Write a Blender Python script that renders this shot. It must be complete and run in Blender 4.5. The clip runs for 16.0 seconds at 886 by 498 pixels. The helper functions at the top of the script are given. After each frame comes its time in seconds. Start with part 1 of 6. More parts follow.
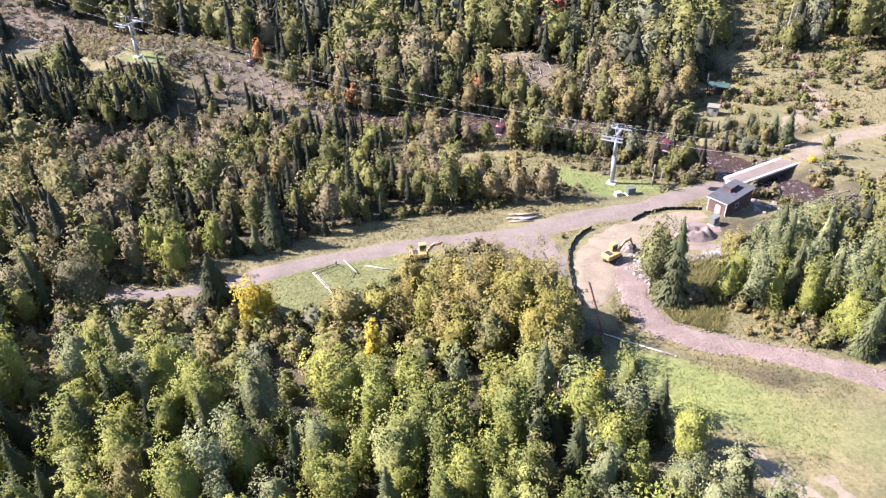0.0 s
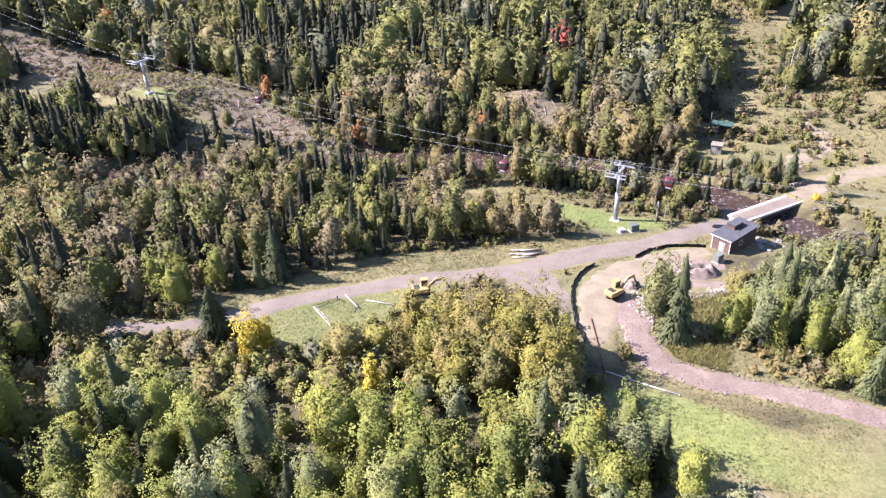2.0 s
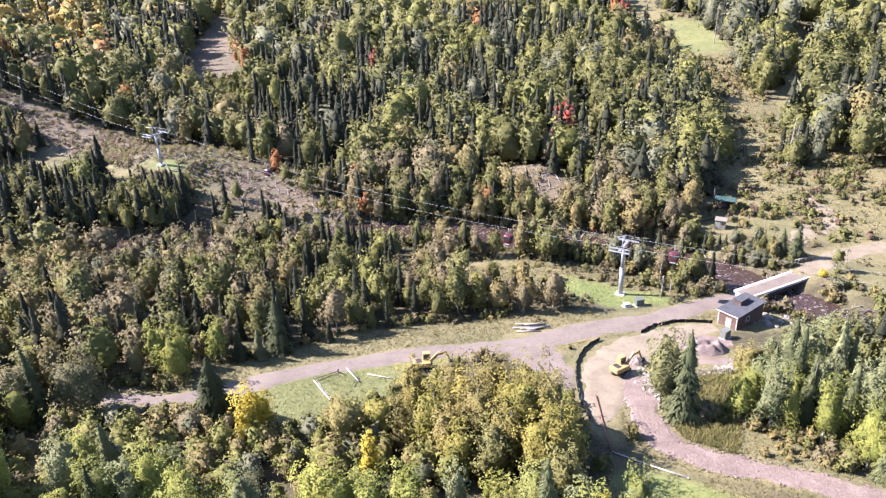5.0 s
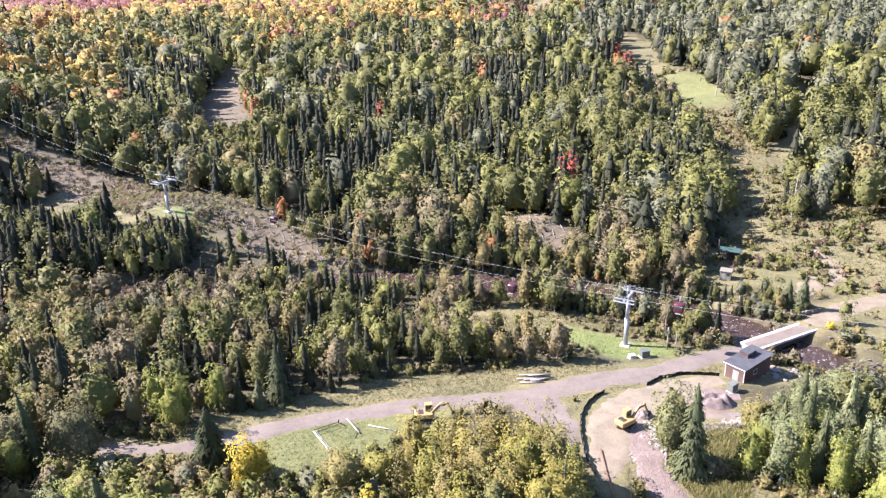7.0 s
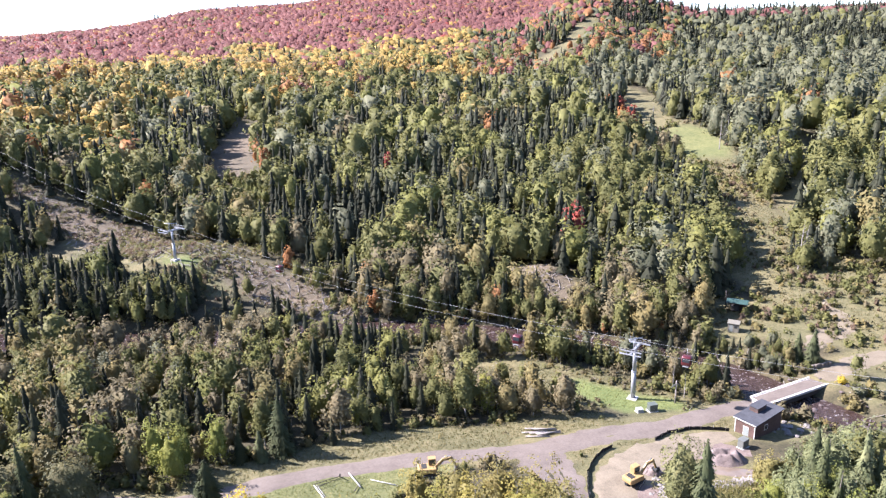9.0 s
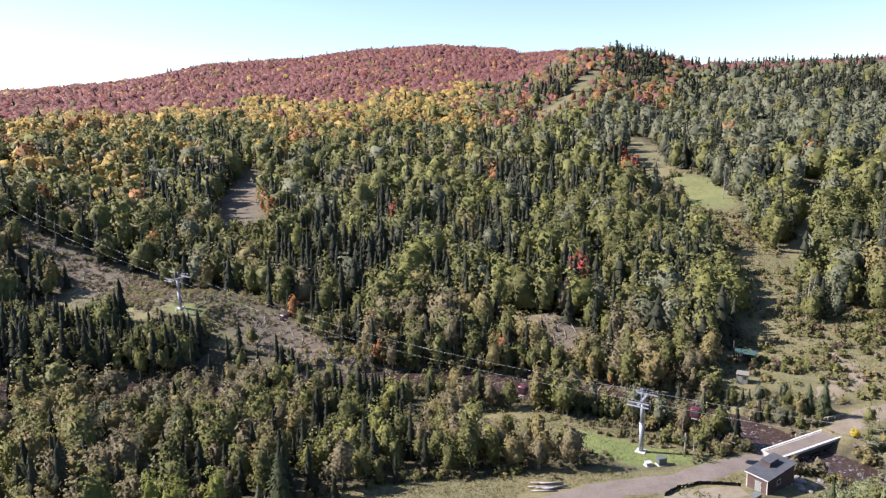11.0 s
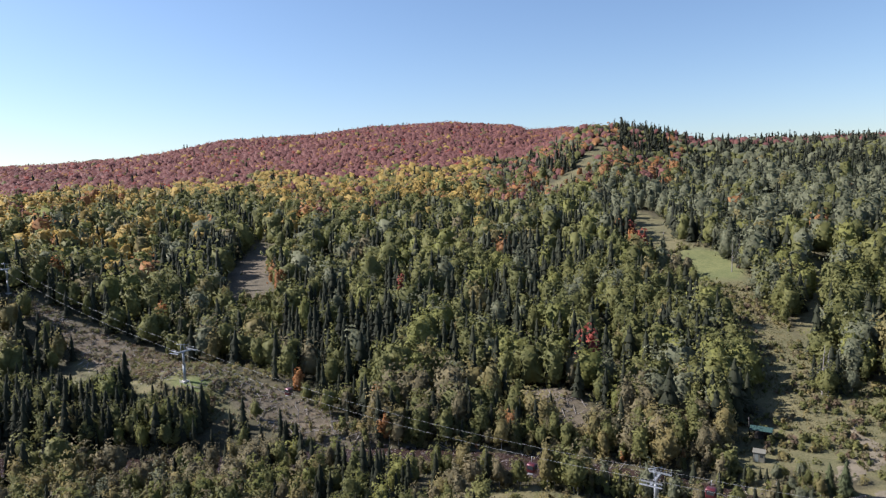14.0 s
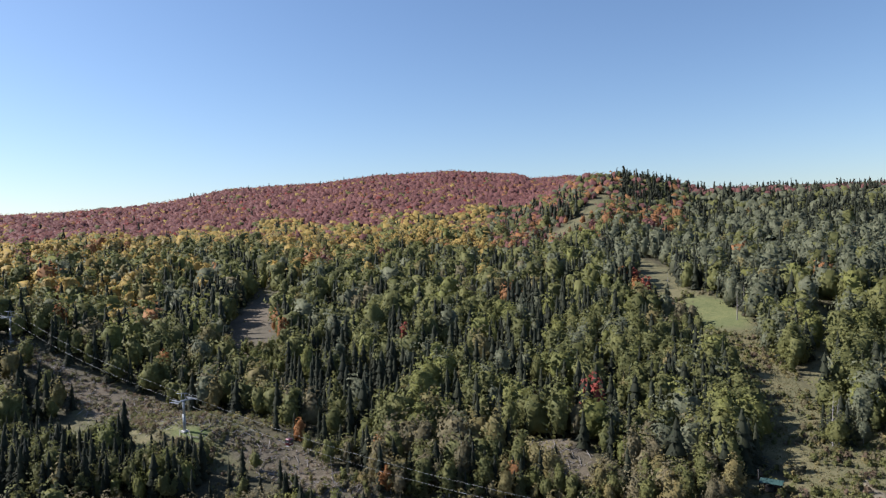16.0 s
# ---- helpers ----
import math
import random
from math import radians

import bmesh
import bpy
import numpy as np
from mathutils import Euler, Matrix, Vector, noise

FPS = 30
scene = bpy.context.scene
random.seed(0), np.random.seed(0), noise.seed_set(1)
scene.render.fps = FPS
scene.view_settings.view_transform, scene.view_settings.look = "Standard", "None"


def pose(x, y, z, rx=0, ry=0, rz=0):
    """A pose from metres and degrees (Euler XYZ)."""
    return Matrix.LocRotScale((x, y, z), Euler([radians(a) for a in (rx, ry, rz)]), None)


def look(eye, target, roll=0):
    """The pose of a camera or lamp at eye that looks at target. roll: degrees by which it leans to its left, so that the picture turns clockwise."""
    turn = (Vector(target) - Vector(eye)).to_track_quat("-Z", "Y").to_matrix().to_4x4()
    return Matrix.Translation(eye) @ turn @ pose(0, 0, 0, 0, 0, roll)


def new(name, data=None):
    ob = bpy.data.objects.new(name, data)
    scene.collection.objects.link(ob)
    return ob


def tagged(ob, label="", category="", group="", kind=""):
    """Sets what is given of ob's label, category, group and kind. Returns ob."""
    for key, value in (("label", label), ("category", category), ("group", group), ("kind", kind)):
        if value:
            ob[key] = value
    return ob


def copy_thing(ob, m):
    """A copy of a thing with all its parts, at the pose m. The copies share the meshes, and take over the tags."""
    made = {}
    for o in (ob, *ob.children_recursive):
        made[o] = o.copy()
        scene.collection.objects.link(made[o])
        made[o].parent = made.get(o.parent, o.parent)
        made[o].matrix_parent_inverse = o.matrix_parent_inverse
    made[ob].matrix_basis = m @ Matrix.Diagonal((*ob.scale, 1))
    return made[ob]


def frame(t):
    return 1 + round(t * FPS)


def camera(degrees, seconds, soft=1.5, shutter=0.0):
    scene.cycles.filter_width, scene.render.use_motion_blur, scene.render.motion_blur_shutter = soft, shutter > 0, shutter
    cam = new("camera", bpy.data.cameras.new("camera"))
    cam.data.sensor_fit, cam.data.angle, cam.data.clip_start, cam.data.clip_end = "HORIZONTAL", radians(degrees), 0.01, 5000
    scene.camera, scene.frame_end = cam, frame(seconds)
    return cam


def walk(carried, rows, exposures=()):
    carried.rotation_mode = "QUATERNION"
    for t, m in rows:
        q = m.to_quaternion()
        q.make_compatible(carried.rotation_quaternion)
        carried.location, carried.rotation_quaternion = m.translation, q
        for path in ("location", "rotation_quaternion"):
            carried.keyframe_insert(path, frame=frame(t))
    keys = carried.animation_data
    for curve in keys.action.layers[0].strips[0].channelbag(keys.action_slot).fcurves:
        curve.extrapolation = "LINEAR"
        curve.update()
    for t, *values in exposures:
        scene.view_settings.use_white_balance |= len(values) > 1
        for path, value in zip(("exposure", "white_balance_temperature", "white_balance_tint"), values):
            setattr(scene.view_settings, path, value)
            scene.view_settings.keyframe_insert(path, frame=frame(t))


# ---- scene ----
cam = camera(67.1, 16.0, soft=1.3)
PATH = [
    (0, (1.17, 2.64, 69.76), (0.442, 19.318, 58.746), -2.9),
    (0.5, (1.41, 2.66, 69.67), (0.626, 19.456, 58.839), -2.8),
    (1, (1.67, 2.70, 69.53), (0.843, 19.637, 58.917), -2.8),
    (1.5, (1.86, 2.79, 69.42), (0.978, 19.884, 59.077), -2.8),
    (2, (2.01, 2.86, 69.35), (1.101, 20.114, 59.265), -2.7),
    (2.5, (2.11, 2.94, 69.30), (1.171, 20.359, 59.510), -2.6),
    (3, (2.22, 3.00, 69.30), (1.260, 20.584, 59.811), -2.5),
    (3.5, (2.34, 3.11, 69.38), (1.336, 20.843, 60.187), -2.4),
    (4, (2.46, 3.17, 69.45), (1.436, 21.070, 60.591), -2.4),
    (6.5, (2.94, 3.55, 69.68), (1.750, 22.163, 62.466), -2.1),
    (7, (3.00, 3.59, 69.73), (1.782, 22.331, 62.858), -2.0),
    (7.5, (3.04, 3.64, 69.76), (1.802, 22.509, 63.250), -1.9),
    (8, (3.15, 3.66, 69.82), (1.850, 22.637, 63.649), -2.0),
    (8.5, (3.23, 3.68, 69.84), (1.876, 22.770, 64.022), -1.9),
    (9, (3.23, 3.70, 69.95), (1.848, 22.886, 64.480), -1.8),
    (11.5, (3.53, 3.69, 70.03), (1.954, 23.284, 66.348), -1.8),
    (12, (3.64, 3.75, 69.97), (2.013, 23.403, 66.655), -1.8),
    (12.5, (3.65, 3.78, 69.95), (1.987, 23.491, 66.978), -1.8),
    (13, (3.78, 3.65, 69.96), (2.082, 23.411, 67.357), -1.8),
    (13.5, (3.84, 3.65, 69.99), (2.106, 23.447, 67.740), -1.7),
    (14, (3.94, 3.63, 69.97), (2.192, 23.461, 68.076), -1.8),
    (14.5, (4.01, 3.56, 69.99), (2.245, 23.425, 68.450), -1.7),
    (15, (4.09, 3.48, 70.00), (2.304, 23.369, 68.797), -1.8),
    (15.5, (4.20, 3.38, 70.05), (2.384, 23.283, 69.217), -1.8),
    (16, (4.34, 3.36, 70.04), (2.505, 23.273, 69.574), -1.8),
]
EXPOSURES = [(0.0, 2.24, 6200, 27), (4.0, 2.27, 6200, 27), (6.5, 2.28, 6150, 25), (8.0, 2.26, 6080, 25), (9.0, 2.12, 6020, 24), (11.5, 1.36, 6250, 19), (13.0, 1.10, 6200, 16), (16.0, 0.84, 6000, 13)]
walk(cam, [(t, look(eye, target, roll)) for t, eye, target, roll in PATH], EXPOSURES)

# ---- sky and sun ----
SUN_ELEV, SUN_AZ = radians(40), radians(-84)      # azimuth from +y, clockwise
world = bpy.data.worlds.new("sky")
scene.world = world
world.use_nodes = True
wn = world.node_tree
wn.nodes.clear()
sky = wn.nodes.new("ShaderNodeTexSky")
sky.sky_type = "NISHITA"
sky.sun_disc = False
sky.sun_elevation, sky.sun_rotation = SUN_ELEV, SUN_AZ
sky.air_density, sky.dust_density, sky.ozone_density = 1.0, 0.5, 3.0
wbg = wn.nodes.new("ShaderNodeBackground")
wbg.inputs["Strength"].default_value = 0.077
wout = wn.nodes.new("ShaderNodeOutputWorld")
wn.links.new(sky.outputs[0], wbg.inputs[0])
wn.links.new(wbg.outputs[0], wout.inputs[0])
sun_data = bpy.data.lights.new("sun", "SUN")
sun_data.energy, sun_data.angle, sun_data.color = 4.9, radians(0.53), (1.0, 0.95, 0.87)
sun = new("sun", sun_data)
to_sun = Vector((math.sin(SUN_AZ) * math.cos(SUN_ELEV), math.cos(SUN_AZ) * math.cos(SUN_ELEV), math.sin(SUN_ELEV)))
sun.matrix_world = look(to_sun * 500, (0, 0, 0))


# ---- materials ----
def mat(name, rough=0.8, metal=0.0, spec=0.3):
    m = bpy.data.materials.new(name)
    m.use_nodes = True
    b = m.node_tree.nodes["Principled BSDF"]
    b.inputs["Roughness"].default_value = rough
    b.inputs["Metallic"].default_value = metal
    b.inputs["Specular IOR Level"].default_value = spec
    return m, m.node_tree, b


def noise_node(nt, scale, detail=4.0, rough=0.6, coord=None):
    n = nt.nodes.new("ShaderNodeTexNoise")
    n.inputs["Scale"].default_value = scale
    n.inputs["Detail"].default_value = detail
    n.inputs["Roughness"].default_value = rough
    if coord is None:
        coord = nt.nodes.new("ShaderNodeNewGeometry").outputs["Position"]
    nt.links.new(coord, n.inputs["Vector"])
    return n.outputs["Fac"]


def ramp_node(nt, fac, stops):
    r = nt.nodes.new("ShaderNodeValToRGB")
    e = r.color_ramp.elements
    while len(e) < len(stops):
        e.new(0.5)
    for el, (p, c) in zip(e, stops):
        el.position, el.color = p, (*c, 1)
    nt.links.new(fac, r.inputs[0])
    return r.outputs[0]


def mix_node(nt, fac, a, b, kind="MIX"):
    n = nt.nodes.new("ShaderNodeMix")
    n.data_type, n.blend_type = "RGBA", kind
    for sock, v in ((n.inputs[0], fac), (n.inputs[6], a), (n.inputs[7], b)):
        if hasattr(v, "links"):
            nt.links.new(v, sock)
        elif isinstance(v, (int, float)):
            sock.default_value = v
        else:
            sock.default_value = (*v, 1)
    return n.outputs[2]


def bump_node(nt, b, height, strength=0.4, dist=0.05):
    n = nt.nodes.new("ShaderNodeBump")
    n.inputs["Strength"].default_value, n.inputs["Distance"].default_value = strength, dist
    nt.links.new(height, n.inputs["Height"])
    nt.links.new(n.outputs[0], b.inputs["Normal"])


def two_scale(name, low, high, big=0.25, fine=3.0, rough=0.9, metal=0.0, bump=0.4, dist=0.05, third=None):
    """Colour that wanders between two (or three) tones at two scales, with relief."""
    m, nt, b = mat(name, rough, metal)
    f1, f2 = noise_node(nt, big, 5, 0.65), noise_node(nt, fine, 6, 0.7)
    stops = [(0.38, low), (0.62, high)] if third is None else [(0.36, low), (0.5, third), (0.64, high)]
    a = ramp_node(nt, f1, stops)
    c = ramp_node(nt, f2, stops)
    col = mix_node(nt, 0.5, a, c)
    nt.links.new(col, b.inputs["Base Color"])
    bump_node(nt, b, f2, bump, dist)
    return m


def plain(name, colour, rough=0.5, metal=0.0, vary=0.15, scale=2.0, bump=0.1):
    m, nt, b = mat(name, rough, metal, 0.5)
    f = noise_node(nt, scale, 5, 0.7)
    lo, hi = [c * (1 - vary) for c in colour], [min(1, c * (1 + vary)) for c in colour]
    nt.links.new(ramp_node(nt, f, [(0.3, lo), (0.7, hi)]), b.inputs["Base Color"])
    if bump:
        bump_node(nt, b, noise_node(nt, scale * 12, 4, 0.7), bump, 0.01)
    return m


def leaf_mat(name, attr=False, stops=None, trans=0.38):
    """Foliage: diffuse and light passing through; the colour comes from the tree, wandering inside its crown."""
    m = bpy.data.materials.new(name)
    m.use_nodes = True
    nt = m.node_tree
    nt.nodes.clear()
    if attr:
        a = nt.nodes.new("ShaderNodeAttribute")
        a.attribute_name = "tint"
        col = a.outputs["Color"]
    else:
        o = nt.nodes.new("ShaderNodeObjectInfo")
        col = ramp_node(nt, o.outputs["Random"], stops)
    g = nt.nodes.new("ShaderNodeNewGeometry")
    isl = ramp_node(nt, g.outputs["Random Per Island"], [(0.0, (0.86, 0.86, 0.88)), (1.0, (1.14, 1.13, 1.10))])
    col = mix_node(nt, 1.0, col, isl, "MULTIPLY")
    f = noise_node(nt, 0.55, 3, 0.6)
    col = mix_node(nt, 1.0, col, ramp_node(nt, f, [(0.3, (0.8, 0.85, 0.8)), (0.7, (1.2, 1.15, 1.1))]), "MULTIPLY")
    d = nt.nodes.new("ShaderNodeBsdfPrincipled")
    d.inputs["Roughness"].default_value = 0.65
    d.inputs["Specular IOR Level"].default_value = 0.12
    t = nt.nodes.new("ShaderNodeBsdfTranslucent")
    mx = nt.nodes.new("ShaderNodeMixShader")
    mx.inputs[0].default_value = trans
    out = nt.nodes.new("ShaderNodeOutputMaterial")
    nt.links.new(col, d.inputs["Base Color"])
    nt.links.new(col, t.inputs["Color"])
    nt.links.new(d.outputs[0], mx.inputs[1])
    nt.links.new(t.outputs[0], mx.inputs[2])
    nt.links.new(mx.outputs[0], out.inputs[0])
    return m


M_LEAF = leaf_mat("leaves_by_tree", attr=True)
M_NEEDLE = leaf_mat("needles_by_tree", attr=True, trans=0.12)
GREENS = [(0.0, (0.142, 0.160, 0.050)), (0.3, (0.192, 0.210, 0.058)), (0.6, (0.232, 0.248, 0.068)), (0.85, (0.245, 0.252, 0.064)), (1.0, (0.210, 0.225, 0.086))]
M_LEAF_GREEN = leaf_mat("aspen_leaves", stops=GREENS)
M_LEAF_YELLOW = leaf_mat("yellow_leaves", stops=[(0.0, (0.37, 0.29, 0.045)), (1.0, (0.43, 0.345, 0.06))])
M_LEAF_GOLD = leaf_mat("golden_green_leaves", stops=[(0.0, (0.155, 0.168, 0.070)), (0.3, (0.208, 0.186, 0.074)), (0.65, (0.232, 0.196, 0.076)), (0.85, (0.245, 0.212, 0.060)), (1.0, (0.205, 0.208, 0.058))])
M_LEAF_RED = leaf_mat("red_leaves", stops=[(0.0, (0.23, 0.065, 0.05)), (1.0, (0.28, 0.09, 0.062))])
M_LEAF_ORANGE = leaf_mat("orange_leaves", stops=[(0.0, (0.31, 0.135, 0.06)), (1.0, (0.35, 0.175, 0.07))])
M_NEEDLE_DARK = leaf_mat("spruce_needles", stops=[(0.0, (0.034, 0.041, 0.020)), (0.6, (0.055, 0.065, 0.032)), (1.0, (0.090, 0.102, 0.050))], trans=0.1)
M_BARK = two_scale("grey_brown_bark", (0.10, 0.085, 0.07), (0.26, 0.23, 0.20), 2.0, 9.0)
M_BIRCH = two_scale("pale_birch_bark", (0.16, 0.15, 0.135), (0.42, 0.40, 0.36), 1.2, 6.0)
M_DEAD = two_scale("weathered_dead_wood", (0.15, 0.13, 0.118), (0.34, 0.31, 0.285), 1.0, 7.0)
M_ROAD = two_scale("pinkish_gravel_road", (0.096, 0.078, 0.066), (0.160, 0.134, 0.114), 0.22, 2.2, third=(0.132, 0.108, 0.091))
M_DIRT = two_scale("red_brown_dirt", (0.108, 0.082, 0.070), (0.212, 0.168, 0.146), 0.35, 2.6, bump=1.0, dist=0.2, third=(0.158, 0.119, 0.102))
M_SAND = two_scale("pale_straw_and_sand", (0.118, 0.097, 0.068), (0.204, 0.171, 0.122), 0.3, 3.0, bump=0.6, dist=0.08)
M_TRAIL = two_scale("trodden_meadow_soil", (0.13, 0.11, 0.075), (0.21, 0.175, 0.13), 0.4, 3.0)
M_STONE = two_scale("grey_river_stone", (0.16, 0.14, 0.135), (0.42, 0.38, 0.36), 0.8, 5.0)


def ground_mat():
    m, nt, b = mat("ground_grass_and_forest_floor", 0.95)
    at = nt.nodes.new("ShaderNodeAttribute")
    at.attribute_name = "cover"
    sep = nt.nodes.new("ShaderNodeSeparateColor")
    nt.links.new(at.outputs["Color"], sep.inputs[0])
    big, mid, fine = noise_node(nt, 0.05, 4, 0.6), noise_node(nt, 0.45, 5, 0.7), noise_node(nt, 2.2, 6, 0.8)
    floor = mix_node(nt, 0.5, ramp_node(nt, mid, [(0.40, (0.032, 0.03, 0.017)), (0.60, (0.085, 0.072, 0.04))]),
                     ramp_node(nt, fine, [(0.40, (0.022, 0.024, 0.013)), (0.60, (0.10, 0.083, 0.048))]))
    tan = mix_node(nt, 0.5, ramp_node(nt, mid, [(0.40, (0.09, 0.087, 0.038)), (0.60, (0.168, 0.145, 0.075))]),
                   ramp_node(nt, fine, [(0.40, (0.055, 0.057, 0.024)), (0.60, (0.185, 0.158, 0.088))]))
    lawn = mix_node(nt, 0.5, ramp_node(nt, mid, [(0.40, (0.090, 0.115, 0.036)), (0.60, (0.145, 0.168, 0.055))]),
                    ramp_node(nt, fine, [(0.40, (0.070, 0.092, 0.028)), (0.60, (0.165, 0.185, 0.068))]))
    slash = mix_node(nt, 0.5, ramp_node(nt, mid, [(0.40, (0.075, 0.060, 0.040)), (0.60, (0.150, 0.122, 0.086))]),
                     ramp_node(nt, fine, [(0.40, (0.038, 0.030, 0.020)), (0.60, (0.19, 0.155, 0.115))]))
    open_col = mix_node(nt, sep.outputs[1], tan, lawn)
    open_col = mix_node(nt, sep.outputs[2], open_col, slash)
    col = mix_node(nt, sep.outputs[0], floor, open_col)
    col = mix_node(nt, 1.0, col, ramp_node(nt, big, [(0.40, (0.85, 0.88, 0.85)), (0.60, (1.12, 1.08, 1.05))]), "MULTIPLY")
    nt.links.new(col, b.inputs["Base Color"])
    bump_node(nt, b, fine, 0.7, 0.15)
    return m


M_GROUND = ground_mat()


# ---- the lie of the land ----
RIVER_X = (-400, -120, -80, -45, -20, 13, 45, 58, 67, 72, 90, 130, 400)
RIVER_Y = (205, 168, 169, 175, 176, 171, 158, 147, 137, 128, 105, 70, -50)
VALLEY_X = (-400, -120, -20, 13, 60, 85, 200, 400)
VALLEY_Y = (232, 187, 176, 171, 149, 137, 92, 40)
WATER = -2.55


def river_y(x):
    return np.interp(x, RIVER_X, RIVER_Y)


def river_s(x, y):
    """Distance across the river: below zero on the near bank."""
    slope = (river_y(x + 12) - river_y(x - 12)) / 24
    return (y - river_y(x)) / np.sqrt(1 + slope * slope)


def sstep(a, b, v):
    t = np.clip((v - a) / (b - a), 0, 1)
    return t * t * (3 - 2 * t)


CREST_AZ = (-60, -38.3, -34.8, -30, -27, -22.7, -15.5, -10.7, -4, 0.7, 6, 12)
CREST_TAN = (0.030, 0.038, 0.040, 0.048, 0.0555, 0.0705, 0.077, 0.087, 0.090, 0.083, 0.086, 0.055)
RIGHT_AZ = (2, 7.7, 10.4, 13.9, 16.1, 18.5, 22.4, 28.4, 60)
RIGHT_TAN = (0.070, 0.0853, 0.0820, 0.066, 0.050, 0.048, 0.049, 0.042, 0.03)


def wobble(x, y):
    return (np.sin(x * 0.041 + 1.3) * np.cos(y * 0.037) + 0.6 * np.sin(x * 0.09 + y * 0.07) + 0.35 * np.sin(y * 0.19 - x * 0.13))


def height(x, y):
    """The ground: a near bank that falls to the river, then the long slope to two crests."""
    x, y = np.asarray(x, float), np.asarray(y, float)
    s = y - np.interp(x, VALLEY_X, VALLEY_Y)
    across = river_s(x, y)
    near = 0.115 * (131 - y) - 0.02 * (np.clip(x, -70, 90) - 25)
    near = 9.0 - np.log1p(np.exp((9.0 - near) / 1.5)) * 1.5            # levels off uphill
    near = -1.5 + np.log1p(np.exp((near + 1.5) / 0.5)) * 0.5           # and on the river's bank
    near = near + 0.18 * wobble(x * 2.1, y * 2.1)
    far = np.interp(s, (0, 10, 22, 45, 90, 150, 230, 330), (-2.2, -1.6, -0.3, 2.5, 7.0, 14.0, 24.0, 38.0))
    lift = 10.5 * np.exp(-((x + 102) / 38) ** 2 - ((y - 211) / 24) ** 2)     # the knoll of the second tower
    lift = lift + 25.0 * np.exp(-((x + 225) / 62) ** 2 - ((y - 285) / 44) ** 2)
    mound = 3.5 * np.exp(-((x - 19) / 14) ** 2 - ((y - 207) / 9) ** 2)
    far = np.maximum(far, -1.3) + lift + mound + 1.6 * wobble(x * 0.55, y * 0.55) * sstep(20, 120, s)
    r, az = np.hypot(x, y), np.degrees(np.arctan2(x, y))
    zl = 70 + 1500 * np.interp(az, CREST_AZ, CREST_TAN) - 7
    zr = 70 + 880 * np.interp(az, RIGHT_AZ, RIGHT_TAN) - 8
    u = np.clip((r - 480) / 1020, 0, 1)
    left = 38 + (zl - 38) * (0.25 * u + 0.75 * u * u * (3 - 2 * u))
    v = np.clip((r - 460) / 420, 0, 1)
    right = 36 + (zr - 36) * (0.35 * v + 0.65 * v * v)
    w = sstep(1.0, 7.5, az)
    right = np.where(r > 880, zr - 0.10 * (r - 880), right)
    left = np.where(r > 1500, zl - 0.06 * (r - 1500), left)
    hill = np.where(w > 0, np.maximum(right * w + left * (1 - w), np.where(r > 880, left - 12, -99)), left)
    hill = hill + 5 * wobble(x * 0.16, y * 0.16) * sstep(520, 800, r) * (1 - 0.9 * sstep(1250, 1450, r))
    k = sstep(430, 560, r) * sstep(-30, 40, y)
    far = far * (1 - k) + hill * k
    far = np.maximum(far, 40 * sstep(1600, 2400, r))
    bump = 235 * np.exp(-((az + 32.0) / 3.2) ** 2 - ((r - 3300) / 350) ** 2)
    far = np.maximum(far, bump)
    side = sstep(-9, 9, across)
    land = near * (1 - side) + far * side
    channel = np.exp(-(across / 8.2) ** 4) * (r < 600)
    return land * (1 - channel) + (-3.5 + 0.3 * wobble(x * 5, y * 5)) * channel


def hz(x, y):
    return float(height(x, y))


# open strips: centre line with half widths
ROAD = [(-120, 78, 1.6), (-75, 84, 1.5), (-56, 87.8, 1.5), (-47, 88.0, 1.6), (-40, 90.3, 2.2), (-35, 93, 2.7), (-25, 98.3, 2.3), (-12, 103, 2.6), (3.5, 107, 2.6), (13, 109.5, 3.2), (24, 115, 3.6), (38, 120, 3.0), (46, 125.0, 2.8), (52, 128.8, 2.5), (59.9, 133.6, 2.3)]
SPUR = [(11, 111, 4.0), (13.0, 104, 5.0), (14.5, 97, 4.0), (15.5, 91, 2.0)]
TRACK = [(28, 97, 2.6), (27.3, 90, 2.6), (26.8, 84, 2.5), (28.5, 77.5, 2.6), (34, 74, 2.3), (42, 71.5, 2.1), (54, 65.3, 2.4), (68, 57, 2.4), (84, 47, 2.4)]
PAD = [(19.8, 82.0, 1.0), (21.8, 90, 3.4), (24.5, 99, 5.0), (29, 105.5, 5.2), (36.5, 110.5, 4.8), (42, 114.5, 3.2), (47.5, 116.0, 1.8)]
FAR_ROAD = [(75.6, 141.9, 2.3), (79.6, 144.6, 2.7), (83.5, 147.5, 2.9), (93, 153, 3.0), (106, 156, 2.5), (140, 158, 2.2)]
FIELD = [(-2, 150, 3), (12, 146, 7), (26, 138, 8), (38, 131, 4), (48, 129.5, 1)]
TOWER_LAWN = [(23, 140, 3), (31, 132.5, 4.5), (40, 128.5, 2)]
VERGE = [(-44, 94.5, 0.6), (-34, 99.5, 1.2), (-23, 106, 2.4), (-10, 111, 3.5), (4, 114, 3.5), (16, 118, 2.5), (24, 122, 2)]
INNER = [(-32, 88, 2.5), (-23, 88.5, 6.0), (-12, 96, 4), (-6, 100, 2)]
MEADOW = [(22, 69, 2.5), (29, 62, 6), (36, 55, 7), (50, 54, 11), (74, 42, 12)]
